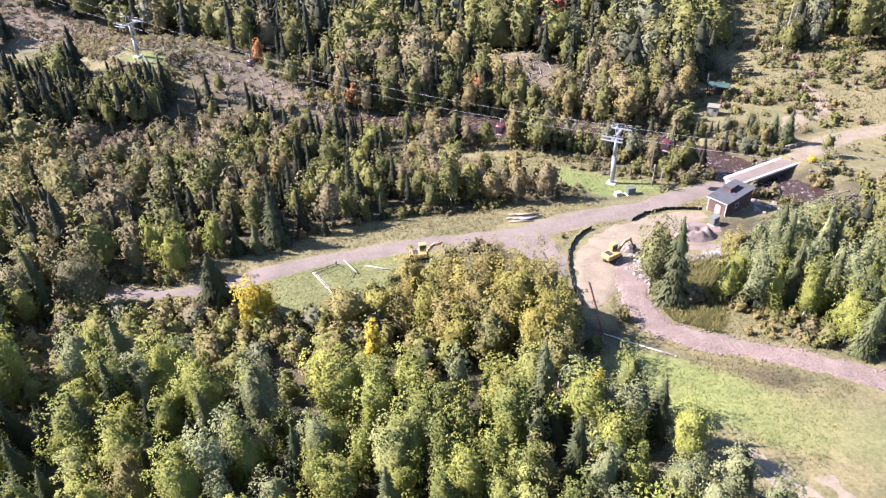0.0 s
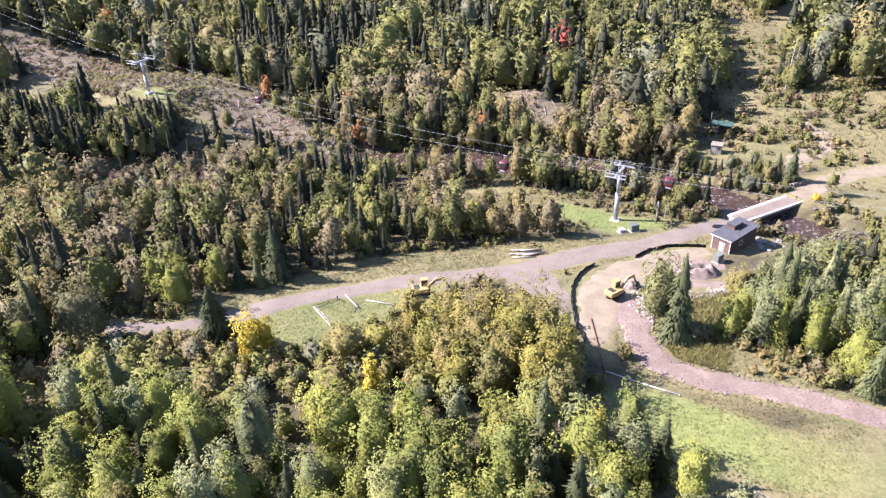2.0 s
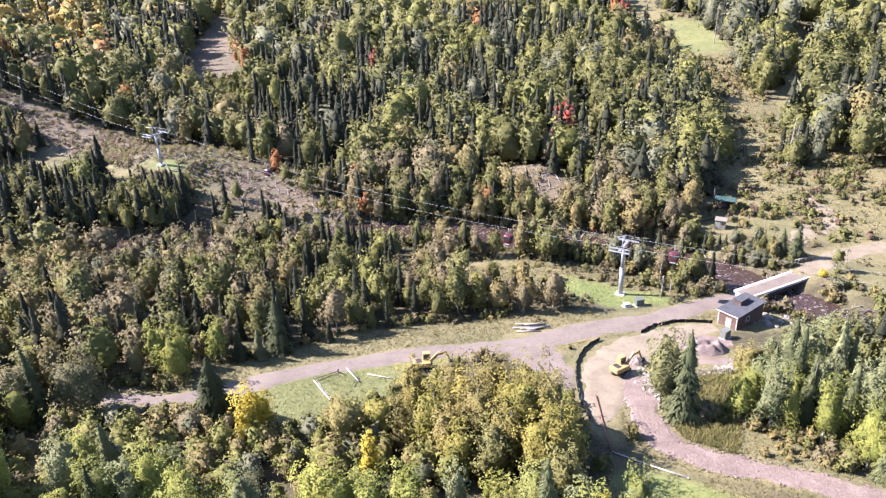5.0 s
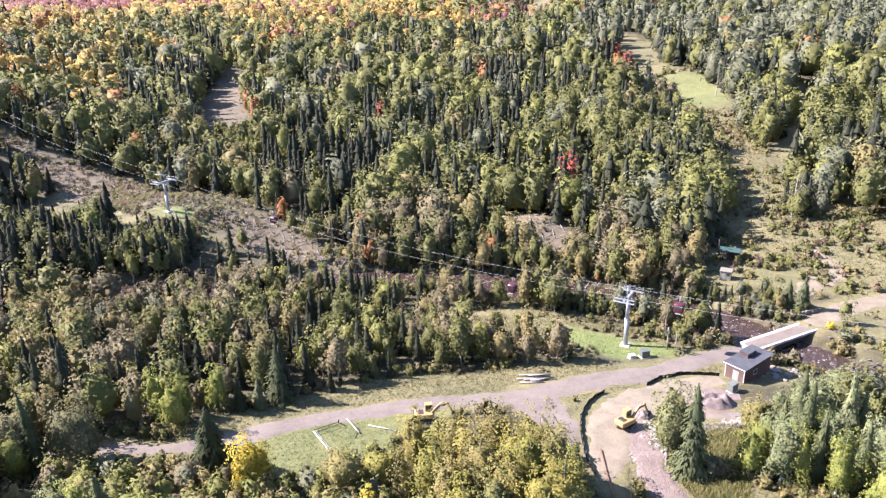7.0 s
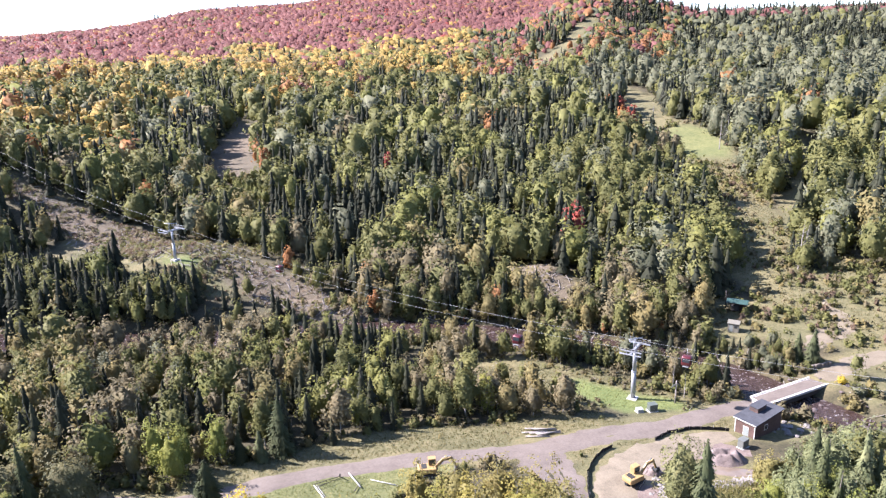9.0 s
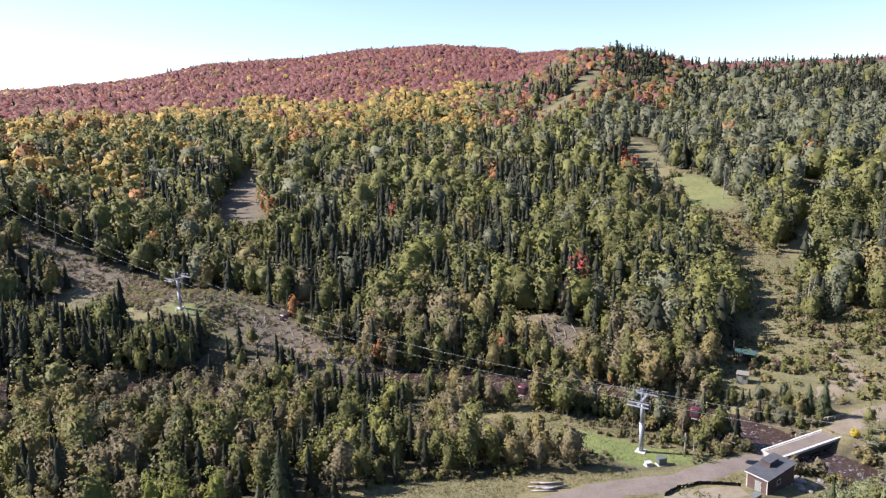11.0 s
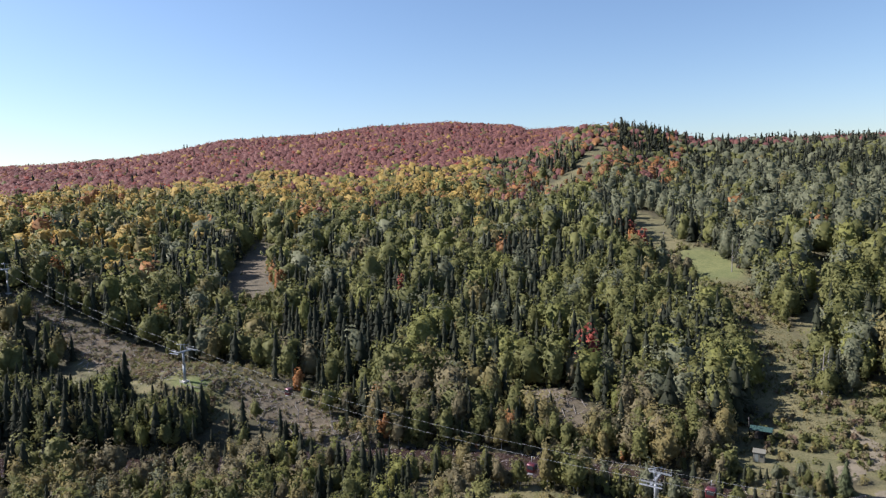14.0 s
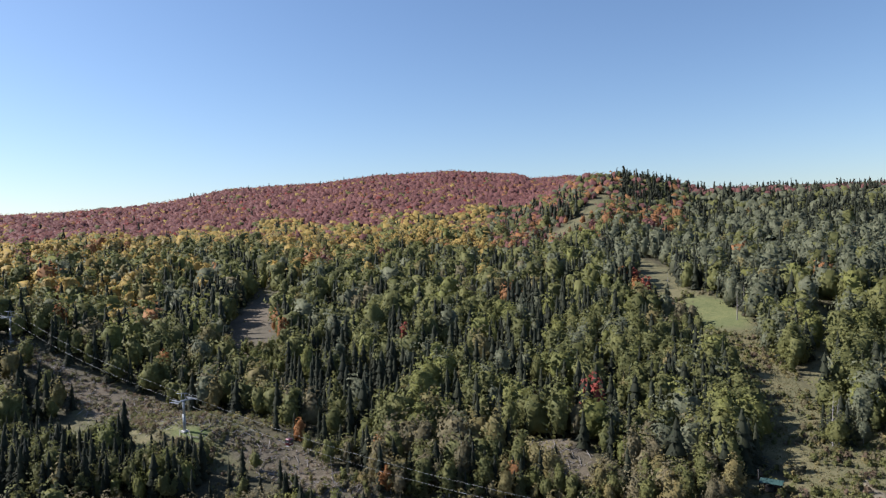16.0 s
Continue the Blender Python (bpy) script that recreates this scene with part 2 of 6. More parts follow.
MEADOW_LAWN = [(22, 69, 2), (28, 64.5, 3.8), (36, 60, 4), (50, 55, 4)]
TRAIL = [(32.3, 53.6, 1.0), (34, 50.5, 2.2), (38, 46, 3.0), (45, 39, 3.2)]
TALL_GRASS = [(32, 81, 2), (38, 79, 2.5), (47, 75, 1)]
POND_SIDE = [(40, 107, 3), (44, 103, 3), (39, 90, 3)]
YARD = [(48, 117, 3), (58, 121, 3)]
SKI_RUN = [(100, 160, 9), (94, 176, 10), (89, 190, 10.5), (89, 208, 10), (93, 230, 10), (98, 254, 9.5), (103, 280, 9.5), (105, 305, 10.5), (110, 333, 11), (112, 362, 13), (104, 392, 13), (97, 415, 12), (103, 460, 13), (109, 505, 10), (99, 545, 5)]
SKI_LAWN = [(112, 345, 10), (112, 378, 10)]
SKI_SIDE = [(92, 176, 7), (106, 174, 8), (113, 192, 7), (104, 205, 4)]
LEFT_FRONT = [(-98, 275, 6), (-110, 303, 10), (-120, 330, 12)]
CORRIDOR = [(104, 234, 1.5), (116, 256, 2.5), (133, 293, 3), (141, 305, 3), (150, 322, 2.5), (160, 355, 2.5), (180, 420, 2.5), (201, 494, 5), (212, 548, 5)]
GLADE = [(-62, 75, 1.5), (-56, 66, 2.0), (-49, 57, 2.0)]
TOP_RUN = [(44, 640, 4), (58, 680, 7), (71, 694, 8), (91, 720, 9), (101, 751, 9), (111, 774, 9), (121, 792, 9)]
LEFT_RUN = [(-122, 334, 8), (-138, 357, 13), (-148, 391, 14), (-155, 430, 11), (-159, 450, 6)]
KNOLL = [(-215, 275, 3), (-185, 266, 4), (-160, 256, 7), (-140, 246, 11), (-120, 234, 10), (-104, 226, 7)]
KNOLL_GRASS = [(-162, 252, 5), (-138, 236, 8), (-122, 225, 9), (-106, 213, 8), (-90, 210, 7)]
SCREE = [(-78, 206, 5), (-66, 200, 8), (-52, 190, 7), (-36, 186, 3)]
KNOLL_FACE = [(-160, 224, 6), (-136, 215, 8), (-112, 205, 6)]
KNOLL_LAWN = [(-104, 206, 2), (-93, 205, 2.5)]
KNOLL_FRONT = [(-90, 201, 3), (-78, 196, 4)]
MOUND = [(4, 211, 3), (14, 207, 6), (23, 199, 5), (28, 192, 3)]
MOUND_FRONT = [(7, 203, 3), (18, 197, 4), (30, 187, 4), (38, 178, 2)]
NEAR_RUN = [(77, 168, 5), (85, 166, 5), (90, 163, 4)]
EAST_BANK = [(81, 134.5, 2.5), (90, 138, 5), (98, 146, 4)]
HUT_YARD = [(60, 157, 1), (66, 168, 4.5), (72, 180, 5), (84, 178, 4)]
RUNS = [
    (FIELD, 3, "tan"), (TOWER_LAWN, 2, "lawn"), (VERGE, 3, "tan"), (INNER, 3, "pale"), (MEADOW, 3, "tan"), (MEADOW_LAWN, 2, "meadow"),
    (TALL_GRASS, 3, "tan"), (POND_SIDE, 3, "tan"), (YARD, 3, "tan"), (SKI_RUN, 3, "tan"), (SKI_LAWN, 3, "sward"), (SKI_SIDE, 3, "tan"), (CORRIDOR, 2, "tan"), (LEFT_FRONT, 2, "tan"), (GLADE, 2, "tan"),
    # LEFT_RUN: brown slash colour, partly standing in for tree shade on the clearing
    (TOP_RUN, 3, "tan"), (LEFT_RUN, 3, "slash"), (KNOLL, 3, "slash"), (KNOLL_GRASS, 3, "tan"), (SCREE, 3, "slash"), (KNOLL_LAWN, 2, "lawn"), (KNOLL_FRONT, 3, "tan"), (KNOLL_FACE, 3, "tan"), (MOUND_FRONT, 3, "tan"), (MOUND, 3, "slash"), (HUT_YARD, 3, "tan"), (NEAR_RUN, 2, "tan"), (EAST_BANK, 2, "tan"),
]

CLEAR = [  # places with no trees: strips, by name of their cover
    (ROAD, 3.0, "tan"), (TRACK, 3.0, "tan"), (PAD, 4.0, "tan"), (FAR_ROAD, 3.0, "tan"),
] + RUNS


def strip_dist(x, y, line):
    """Distance to a strip's edge: below zero inside."""
    x, y = np.asarray(x, float), np.asarray(y, float)
    best = np.full(x.shape, 1e9)
    for (x0, y0, w0), (x1, y1, w1) in zip(line, line[1:]):
        dx, dy = x1 - x0, y1 - y0
        t = np.clip(((x - x0) * dx + (y - y0) * dy) / (dx * dx + dy * dy), 0, 1)
        best = np.minimum(best, np.hypot(x - x0 - t * dx, y - y0 - t * dy) - (w0 + (w1 - w0) * t))
    return best


# ---- builders ----
def link_mesh(name, verts, faces_n, mats, parent=None, tint=None, mat_index=None, smooth=False, normals=None):
    """One mesh from arrays: verts (n, 3) and faces_n, a list of (k, m) index arrays."""
    me = bpy.data.meshes.new(name)
    verts = np.ascontiguousarray(verts, dtype=np.float32)
    loops = np.concatenate([f.ravel() for f in faces_n]).astype(np.int32)
    totals = np.concatenate([np.full(len(f), f.shape[1]) for f in faces_n]).astype(np.int32)
    starts = np.concatenate([[0], np.cumsum(totals)[:-1]]).astype(np.int32)
    me.vertices.add(len(verts))
    me.loops.add(len(loops))
    me.polygons.add(len(totals))
    me.vertices.foreach_set("co", verts.ravel())
    me.loops.foreach_set("vertex_index", loops)
    me.polygons.foreach_set("loop_start", starts)
    if mat_index is not None:
        me.polygons.foreach_set("material_index", np.ascontiguousarray(mat_index, dtype=np.int32))
    me.polygons.foreach_set("use_smooth", np.full(len(totals), smooth))
    for m in mats:
        me.materials.append(m)
    if tint is not None:
        at = me.attributes.new("tint", "FLOAT_COLOR", "POINT")
        at.data.foreach_set("color", np.ascontiguousarray(tint, dtype=np.float32).ravel())
    me.update(calc_edges=True)
    if normals is not None:
        me.normals_split_custom_set_from_vertices(np.ascontiguousarray(normals, dtype=np.float32))
    ob = new(name, me)
    ob.parent = parent
    return ob


def part(name, bm, material, parent=None, label="", smooth=False):
    me = bpy.data.meshes.new(name)
    if smooth:
        for f in bm.faces:
            f.smooth = True
    bm.to_mesh(me)
    bm.free()
    me.materials.append(material)
    ob = new(name, me)
    ob.parent = parent
    if label:
        tagged(ob, label)
    return ob


def add_box(bm, size, m=Matrix(), bevel=0.0):
    g = bmesh.ops.create_cube(bm, size=1, matrix=m @ Matrix.Diagonal((*size, 1)))
    if bevel:
        es = list({e for v in g["verts"] for e in v.link_edges})
        bmesh.ops.bevel(bm, geom=es, offset=bevel, segments=2, affect="EDGES", profile=0.5)
    return bm


def add_tube(bm, p0, p1, r0, r1=None, sides=10):
    p0, p1 = Vector(p0), Vector(p1)
    d = p1 - p0
    q = d.to_track_quat("Z", "Y").to_matrix().to_4x4()
    bmesh.ops.create_cone(bm, cap_ends=True, segments=sides, radius1=r0, radius2=r0 if r1 is None else r1, depth=d.length, matrix=Matrix.Translation((p0 + p1) / 2) @ q)
    return bm


def box(name, size, m, material, parent=None, label="", bevel=0.02):
    return part(name, add_box(bmesh.new(), size, m, bevel), material, parent, label)


def tube(name, p0, p1, r0, material, parent=None, label="", r1=None, sides=10):
    return part(name, add_tube(bmesh.new(), p0, p1, r0, r1, sides), material, parent, label, smooth=sides > 6)


def root(name, m, label, category, group=""):
    ob = new(name)
    ob.empty_display_size = 0.3
    ob.matrix_world = m
    return tagged(ob, label, category, group)


# ---- ground ----
def cover(x, y):
    """Red: open ground; green: lawn; blue: slash and bare soil, with painted shade on LEFT_RUN."""
    n = 1.6 * wobble(x * 3.3, y * 3.1) + 0.8 * wobble(x * 9.7 + 4, y * 8.9)
    o, g, b = np.zeros(x.shape), np.zeros(x.shape), np.zeros(x.shape)
    for line, margin, kind in CLEAR:
        d = strip_dist(x, y, line) + n * 0.6
        k = 1 - sstep(margin - 2.5, margin + 1.0, d)
        o = np.maximum(o, k)
        if kind == "lawn":
            g = np.maximum(g, k)
        if kind == "meadow":
            g = np.maximum(g, k * (0.35 + 0.65 * (1 - sstep(30, 46, x))))
        if kind == "sward":
            g = np.maximum(g, 0.6 * k)
        if kind == "pale":
            g = np.maximum(g, 0.45 * k)
        if kind == "slash":
            b = np.maximum(b, k)
    return np.stack([o, g, b, np.ones(x.shape)], -1)


az_front = np.arange(-56, 50.01, 0.45)
az_back = np.arange(54, 300.01, 6.0)
AZ = np.radians(np.concatenate([az_front, az_back]))
RR = np.concatenate([np.arange(4, 215, 0.95), 215 * np.exp(np.arange(0, 1, 1 / 110) * math.log(4800 / 215)), [4800]])
ga, gr = np.meshgrid(AZ, RR)
gx, gy = gr * np.sin(ga), gr * np.cos(ga)
gz = height(gx, gy)
nr, na = gx.shape
idx = np.arange(nr * na).reshape(nr, na)
quads = np.stack([idx[:-1, :], idx[1:, :], np.roll(idx, -1, 1)[1:, :], np.roll(idx, -1, 1)[:-1, :]], -1).reshape(-1, 4)[:, ::-1]
cap = np.stack([idx[0, ::-1]], 0)
ground = link_mesh("ground", np.stack([gx, gy, gz], -1).reshape(-1, 3), [quads, cap], [M_GROUND], smooth=True)
at = ground.data.attributes.new("cover", "FLOAT_COLOR", "POINT")
at.data.foreach_set("color", cover(gx, gy).astype(np.float32).ravel())
tagged(ground, "rolling valley ground of grass, brush and forest floor", "ground", kind="structure")


def draped(name, line, material, label, lift=0.07, step=0.8, cols=11, rough=0.35, seed=0.0):
    """A strip laid on the ground, its ragged edges dipping under the grass."""
    pts = []
    for (x0, y0, w0), (x1, y1, w1) in zip(line, line[1:]):
        k = max(2, int(math.hypot(x1 - x0, y1 - y0) / step))
        for i in range(k):
            t = i / k
            pts.append((x0 + (x1 - x0) * t, y0 + (y1 - y0) * t, w0 + (w1 - w0) * t))
    pts.append(line[-1])
    p = np.array(pts)
    for _ in range(6):
        p[1:-1] = (p[:-2] + 2 * p[1:-1] + p[2:]) / 4
    tan = np.gradient(p[:, :2], axis=0)
    tan /= np.linalg.norm(tan, axis=1)[:, None]
    nor = np.stack([-tan[:, 1], tan[:, 0]], 1)
    u = np.linspace(-1, 1, cols)
    arc = np.arange(len(p)) * step
    edge = wobble(arc[:, None] * 7 + seed, u[None, :].round(0) * 40 + seed) * 0.28 + 0.22 * wobble(arc[:, None] * 31 + seed, u[None, :].round(0) * 70 + seed)
    ragged = 1 + rough * edge * np.abs(u)[None, :] ** 3
    off = u[None, :] * p[:, 2:3] * 1.08 * ragged
    X = p[:, 0:1] + nor[:, 0:1] * off
    Y = p[:, 1:2] + nor[:, 1:2] * off
    rut = -0.05 * (np.exp(-((np.abs(off) - 0.9) / 0.28) ** 2))
    Z = height(X, Y) + lift * (1 - 2.2 * np.abs(u)[None, :] ** 6) + rut + 0.03 * wobble(X * 9, Y * 9)
    i = np.arange(X.size).reshape(X.shape)
    q = np.stack([i[:-1, :-1], i[:-1, 1:], i[1:, 1:], i[1:, :-1]], -1).reshape(-1, 4)
    ob = link_mesh(name, np.stack([X, Y, Z], -1).reshape(-1, 3), [q], [material], smooth=True)
    return tagged(ob, label, name.split("_")[0], kind="structure")


road = draped("road", ROAD, M_ROAD, "pinkish gravel road winding down to the bridge")
draped("road_spur", SPUR, M_ROAD, "worn gravel apron beside the road bend", lift=0.05, seed=3.0, rough=0.8)
draped("road_far", FAR_ROAD, M_SAND, "pale sandy road beyond the bridge", seed=9.0, rough=0.9)
draped("sand_pad", PAD, M_SAND, "straw-covered pale sandy work pad", lift=0.10, seed=5.0, rough=0.6)
draped("trail", TRAIL, M_TRAIL, "faint worn trail across the meadow", lift=0.03, seed=2.0, rough=0.9)
draped("dirt_track", TRACK, M_DIRT, "freshly graded red-brown dirt track", lift=0.13, seed=7.0, rough=0.8)

# river
M_WATER, wnt, wb = mat("dark_rushing_water", 0.12, 0.0, 0.5)
wf = noise_node(wnt, 1.1, 6, 0.8)
wnt.links.new(ramp_node(wnt, wf, [(0.45, (0.035, 0.022, 0.018)), (0.60, (0.06, 0.042, 0.038)), (0.68, (0.55, 0.53, 0.53))]), wb.inputs["Base Color"])
bump_node(wnt, wb, noise_node(wnt, 2.2, 5, 0.7), 0.9, 0.25)
rx = np.concatenate([np.arange(-330, 45, 2.0), np.arange(45, 140, 1.0)])
ry = np.convolve(np.pad(river_y(rx), 5, "edge"), np.ones(11) / 11, "valid")
rt = np.stack([np.gradient(rx), np.gradient(ry)], 1)
rt /= np.linalg.norm(rt, axis=1)[:, None]
cols = np.linspace(-9, 9, 13)
X = rx[:, None] - rt[:, 1:2] * cols[None, :]
Y = ry[:, None] + rt[:, 0:1] * cols[None, :]
Z = WATER + 0.12 * wobble(X * 14, Y * 14)
i = np.arange(X.size).reshape(X.shape)
river = link_mesh("water", np.stack([X, Y, Z], -1).reshape(-1, 3), [np.stack([i[:-1, :-1], i[1:, :-1], i[1:, 1:], i[:-1, 1:]], -1).reshape(-1, 4)], [M_WATER], smooth=True)
tagged(river, "dark rushing river with broken white rapids", "river", kind="structure")

# ---- trees: templates as clouds of small leaf faces ----
rng = np.random.default_rng(11)


def rhombs(centres, normals, length, width, rng, soft, up=0.25, crisp=0.35):
    """Leaf faces: a three-cornered blade at each centre; soft: the way the foliage mass faces there."""
    n = len(centres)
    normals = normals / (np.linalg.norm(normals, axis=1)[:, None] + 1e-9)
    normals = np.where((normals * soft).sum(1)[:, None] < 0, -normals, normals)
    a = np.cross(normals, rng.normal(size=(n, 3)))
    a /= np.linalg.norm(a, axis=1)[:, None] + 1e-9
    b = np.cross(normals, a)
    length, width = np.broadcast_to(length, (n,))[:, None], np.broadcast_to(width, (n,))[:, None]
    v = np.empty((n, 3, 3))
    v[:, 0] = centres - a * length * 0.55
    v[:, 1] = centres + a * length * 0.35 - b * width * 0.6
    v[:, 2] = centres + a * length * 0.45 + b * width * 0.6
    soft = soft * (1.1 - crisp) + normals * crisp + np.array([0.0, 0.0, up])
    soft = soft / np.linalg.norm(soft, axis=1)[:, None]
    return v.reshape(-1, 3), np.repeat(soft, 3, 0)


GOLD = (1 + 5 ** 0.5) / 2
ICO_V = np.array([(-1, GOLD, 0), (1, GOLD, 0), (-1, -GOLD, 0), (1, -GOLD, 0), (0, -1, GOLD), (0, 1, GOLD), (0, -1, -GOLD), (0, 1, -GOLD), (GOLD, 0, -1), (GOLD, 0, 1), (-GOLD, 0, -1), (-GOLD, 0, 1)]) / math.hypot(1, GOLD)
ICO_F = np.array([(0, 11, 5), (0, 5, 1), (0, 1, 7), (0, 7, 10), (0, 10, 11), (1, 5, 9), (5, 11, 4), (11, 10, 2), (10, 7, 6), (7, 1, 8), (3, 9, 4), (3, 4, 2), (3, 2, 6), (3, 6, 8), (3, 8, 9), (4, 9, 5), (2, 4, 11), (6, 2, 10), (8, 6, 7), (9, 8, 1)])


def split_faces(v, f):
    """Each face in four, the new corners on the unit sphere."""
    mid, faces, v = {}, [], [tuple(q) for q in v]
    for tri in f:
        m = []
        for a, b in ((tri[0], tri[1]), (tri[1], tri[2]), (tri[2], tri[0])):
            key = (min(a, b), max(a, b))
            if key not in mid:
                q = np.array(v[a]) + np.array(v[b])
                mid[key] = len(v)
                v.append(tuple(q / np.linalg.norm(q)))
            m.append(mid[key])
        faces += [(tri[0], m[0], m[2]), (tri[1], m[1], m[0]), (tri[2], m[2], m[1]), (m[0], m[1], m[2])]
    return np.array(v), np.array(faces)


BALL_V, BALL_F = split_faces(ICO_V, ICO_F)


def crown_body(cc, cs, mid, shape, rng, fine, up):
    """The dense inside of a crown, which lets no light through: it swells where the leaf clumps are."""
    bv, bf = (BALL_V, BALL_F) if fine else (ICO_V, ICO_F)
    d = bv * shape
    d = d / np.linalg.norm(d, axis=1)[:, None]
    c = cc - mid
    along = d @ c.T
    off = (c ** 2).sum(1)[None] - along ** 2
    swell = along + np.sqrt(np.clip((cs ** 2)[None] - off, 0, None))
    swell = np.where((off < (cs ** 2)[None]) & (along > 0), swell, 0).max(1)
    egg = 1 / np.linalg.norm(d / shape, axis=1)
    r = np.maximum(swell * 0.73, egg * 0.50) * rng.uniform(0.90, 1.06, len(d))
    n = d / shape ** 2
    n = n / np.linalg.norm(n, axis=1)[:, None] + rng.normal(size=d.shape) * 0.2 + np.array([0, 0, up])
    n /= np.linalg.norm(n, axis=1)[:, None]
    return (mid + d * r[:, None])[bf].reshape(-1, 3), n[bf].reshape(-1, 3)


def broadleaf(h, w, cards, size, rng, clumps=18, base=0.28, airy=0.0, up=0.25, crisp=0.35, solid=1):
    """Crown of an aspen, birch or maple of height h and width w: leaf clumps carried round the stem, lopsided, with gaps between."""
    z0, rz, rxy = h * base, h * (1 - base), w / 2
    t = (np.arange(clumps) + rng.uniform(0.1, 0.9, clumps)) / clumps
    t = 0.06 + 0.90 * t
    reach = rxy * np.sqrt(np.clip(1 - ((t - 0.40) / 0.63) ** 2, 0.02, 1))
    th = np.arange(clumps) * 2.399 + rng.normal(size=clumps) * 0.5
    f1, f2 = rng.uniform(0, 6.28, 2)
    lop = 1 + 0.26 * np.sin(th + f1) + 0.20 * np.sin(2 * th + f2 + t * 3)
    k = reach * lop * rng.uniform(0.35, 0.92, clumps)
    cc = np.stack([np.cos(th) * k, np.sin(th) * k, z0 + rz * t], 1)
    cs = rxy * rng.uniform(0.30, 0.58, clumps) * (1.12 - 0.5 * t) * (1 - airy * 0.35) * (18 / clumps) ** 0.40
    mid = np.array([0, 0, z0 + rz * 0.42])
    big = (cc - mid) / np.array([rxy, rxy, rz * 0.55])
    which = rng.choice(clumps, cards, p=cs ** 2 / (cs ** 2).sum())
    dd = rng.normal(size=(cards, 3))
    dd += big[which] * 0.55
    dd[:, 2] += 0.25
    dd /= np.linalg.norm(dd, axis=1)[:, None]
    p = cc[which] + dd * (cs[which] * (1.08 - 0.30 * rng.uniform(0, 1, cards) ** 1.3))[:, None] * np.array([1, 1, 1.12])
    stray = rng.uniform(size=cards) < 0.06                              # loose sprays beyond the clumps
    p = np.where(stray[:, None], p + dd * (cs[which] * rng.uniform(0.1, 0.5, cards))[:, None], p)
    body = None if solid < 0 else crown_body(cc, cs * (1 - 0.4 * airy), mid, np.array([rxy, rxy, rz * 0.56]), rng, solid > 0, up)
    out_ = big[which]
    if body is not None:                                                # most of the leaves clothe the inside itself
        tri = body[0].reshape(-1, 3, 3)
        area = np.linalg.norm(np.cross(tri[:, 1] - tri[:, 0], tri[:, 2] - tri[:, 0]), axis=1)
        m = int(cards * 0.62)
        f = rng.choice(len(tri), m, p=area / area.sum())
        bw = rng.dirichlet((1, 1, 1), m)
        q = (tri[f] * bw[:, :, None]).sum(1)
        nq = body[1].reshape(-1, 3, 3)[f].mean(1)
        p[:m] = q + nq * (rng.uniform(0.0, 0.10, m) * rxy)[:, None]
        dd[:m] = nq + rng.normal(size=(m, 3)) * 0.35
        dd[:m] /= np.linalg.norm(dd[:m], axis=1)[:, None]
        out_[:m] = nq
    soft = dd * 0.45 + out_ * 0.8
    soft /= np.linalg.norm(soft, axis=1)[:, None] + 1e-9
    n = dd + soft * 0.4 + rng.normal(size=(cards, 3)) * 0.42
    s = size * rng.uniform(0.7, 1.35, cards)
    fv, fn = rhombs(p, n, s * 1.15, s * 0.85, rng, soft, up, crisp)
    return (fv, fn) if body is None else (np.concatenate([fv, body[0]]), np.concatenate([fn, body[1]]))


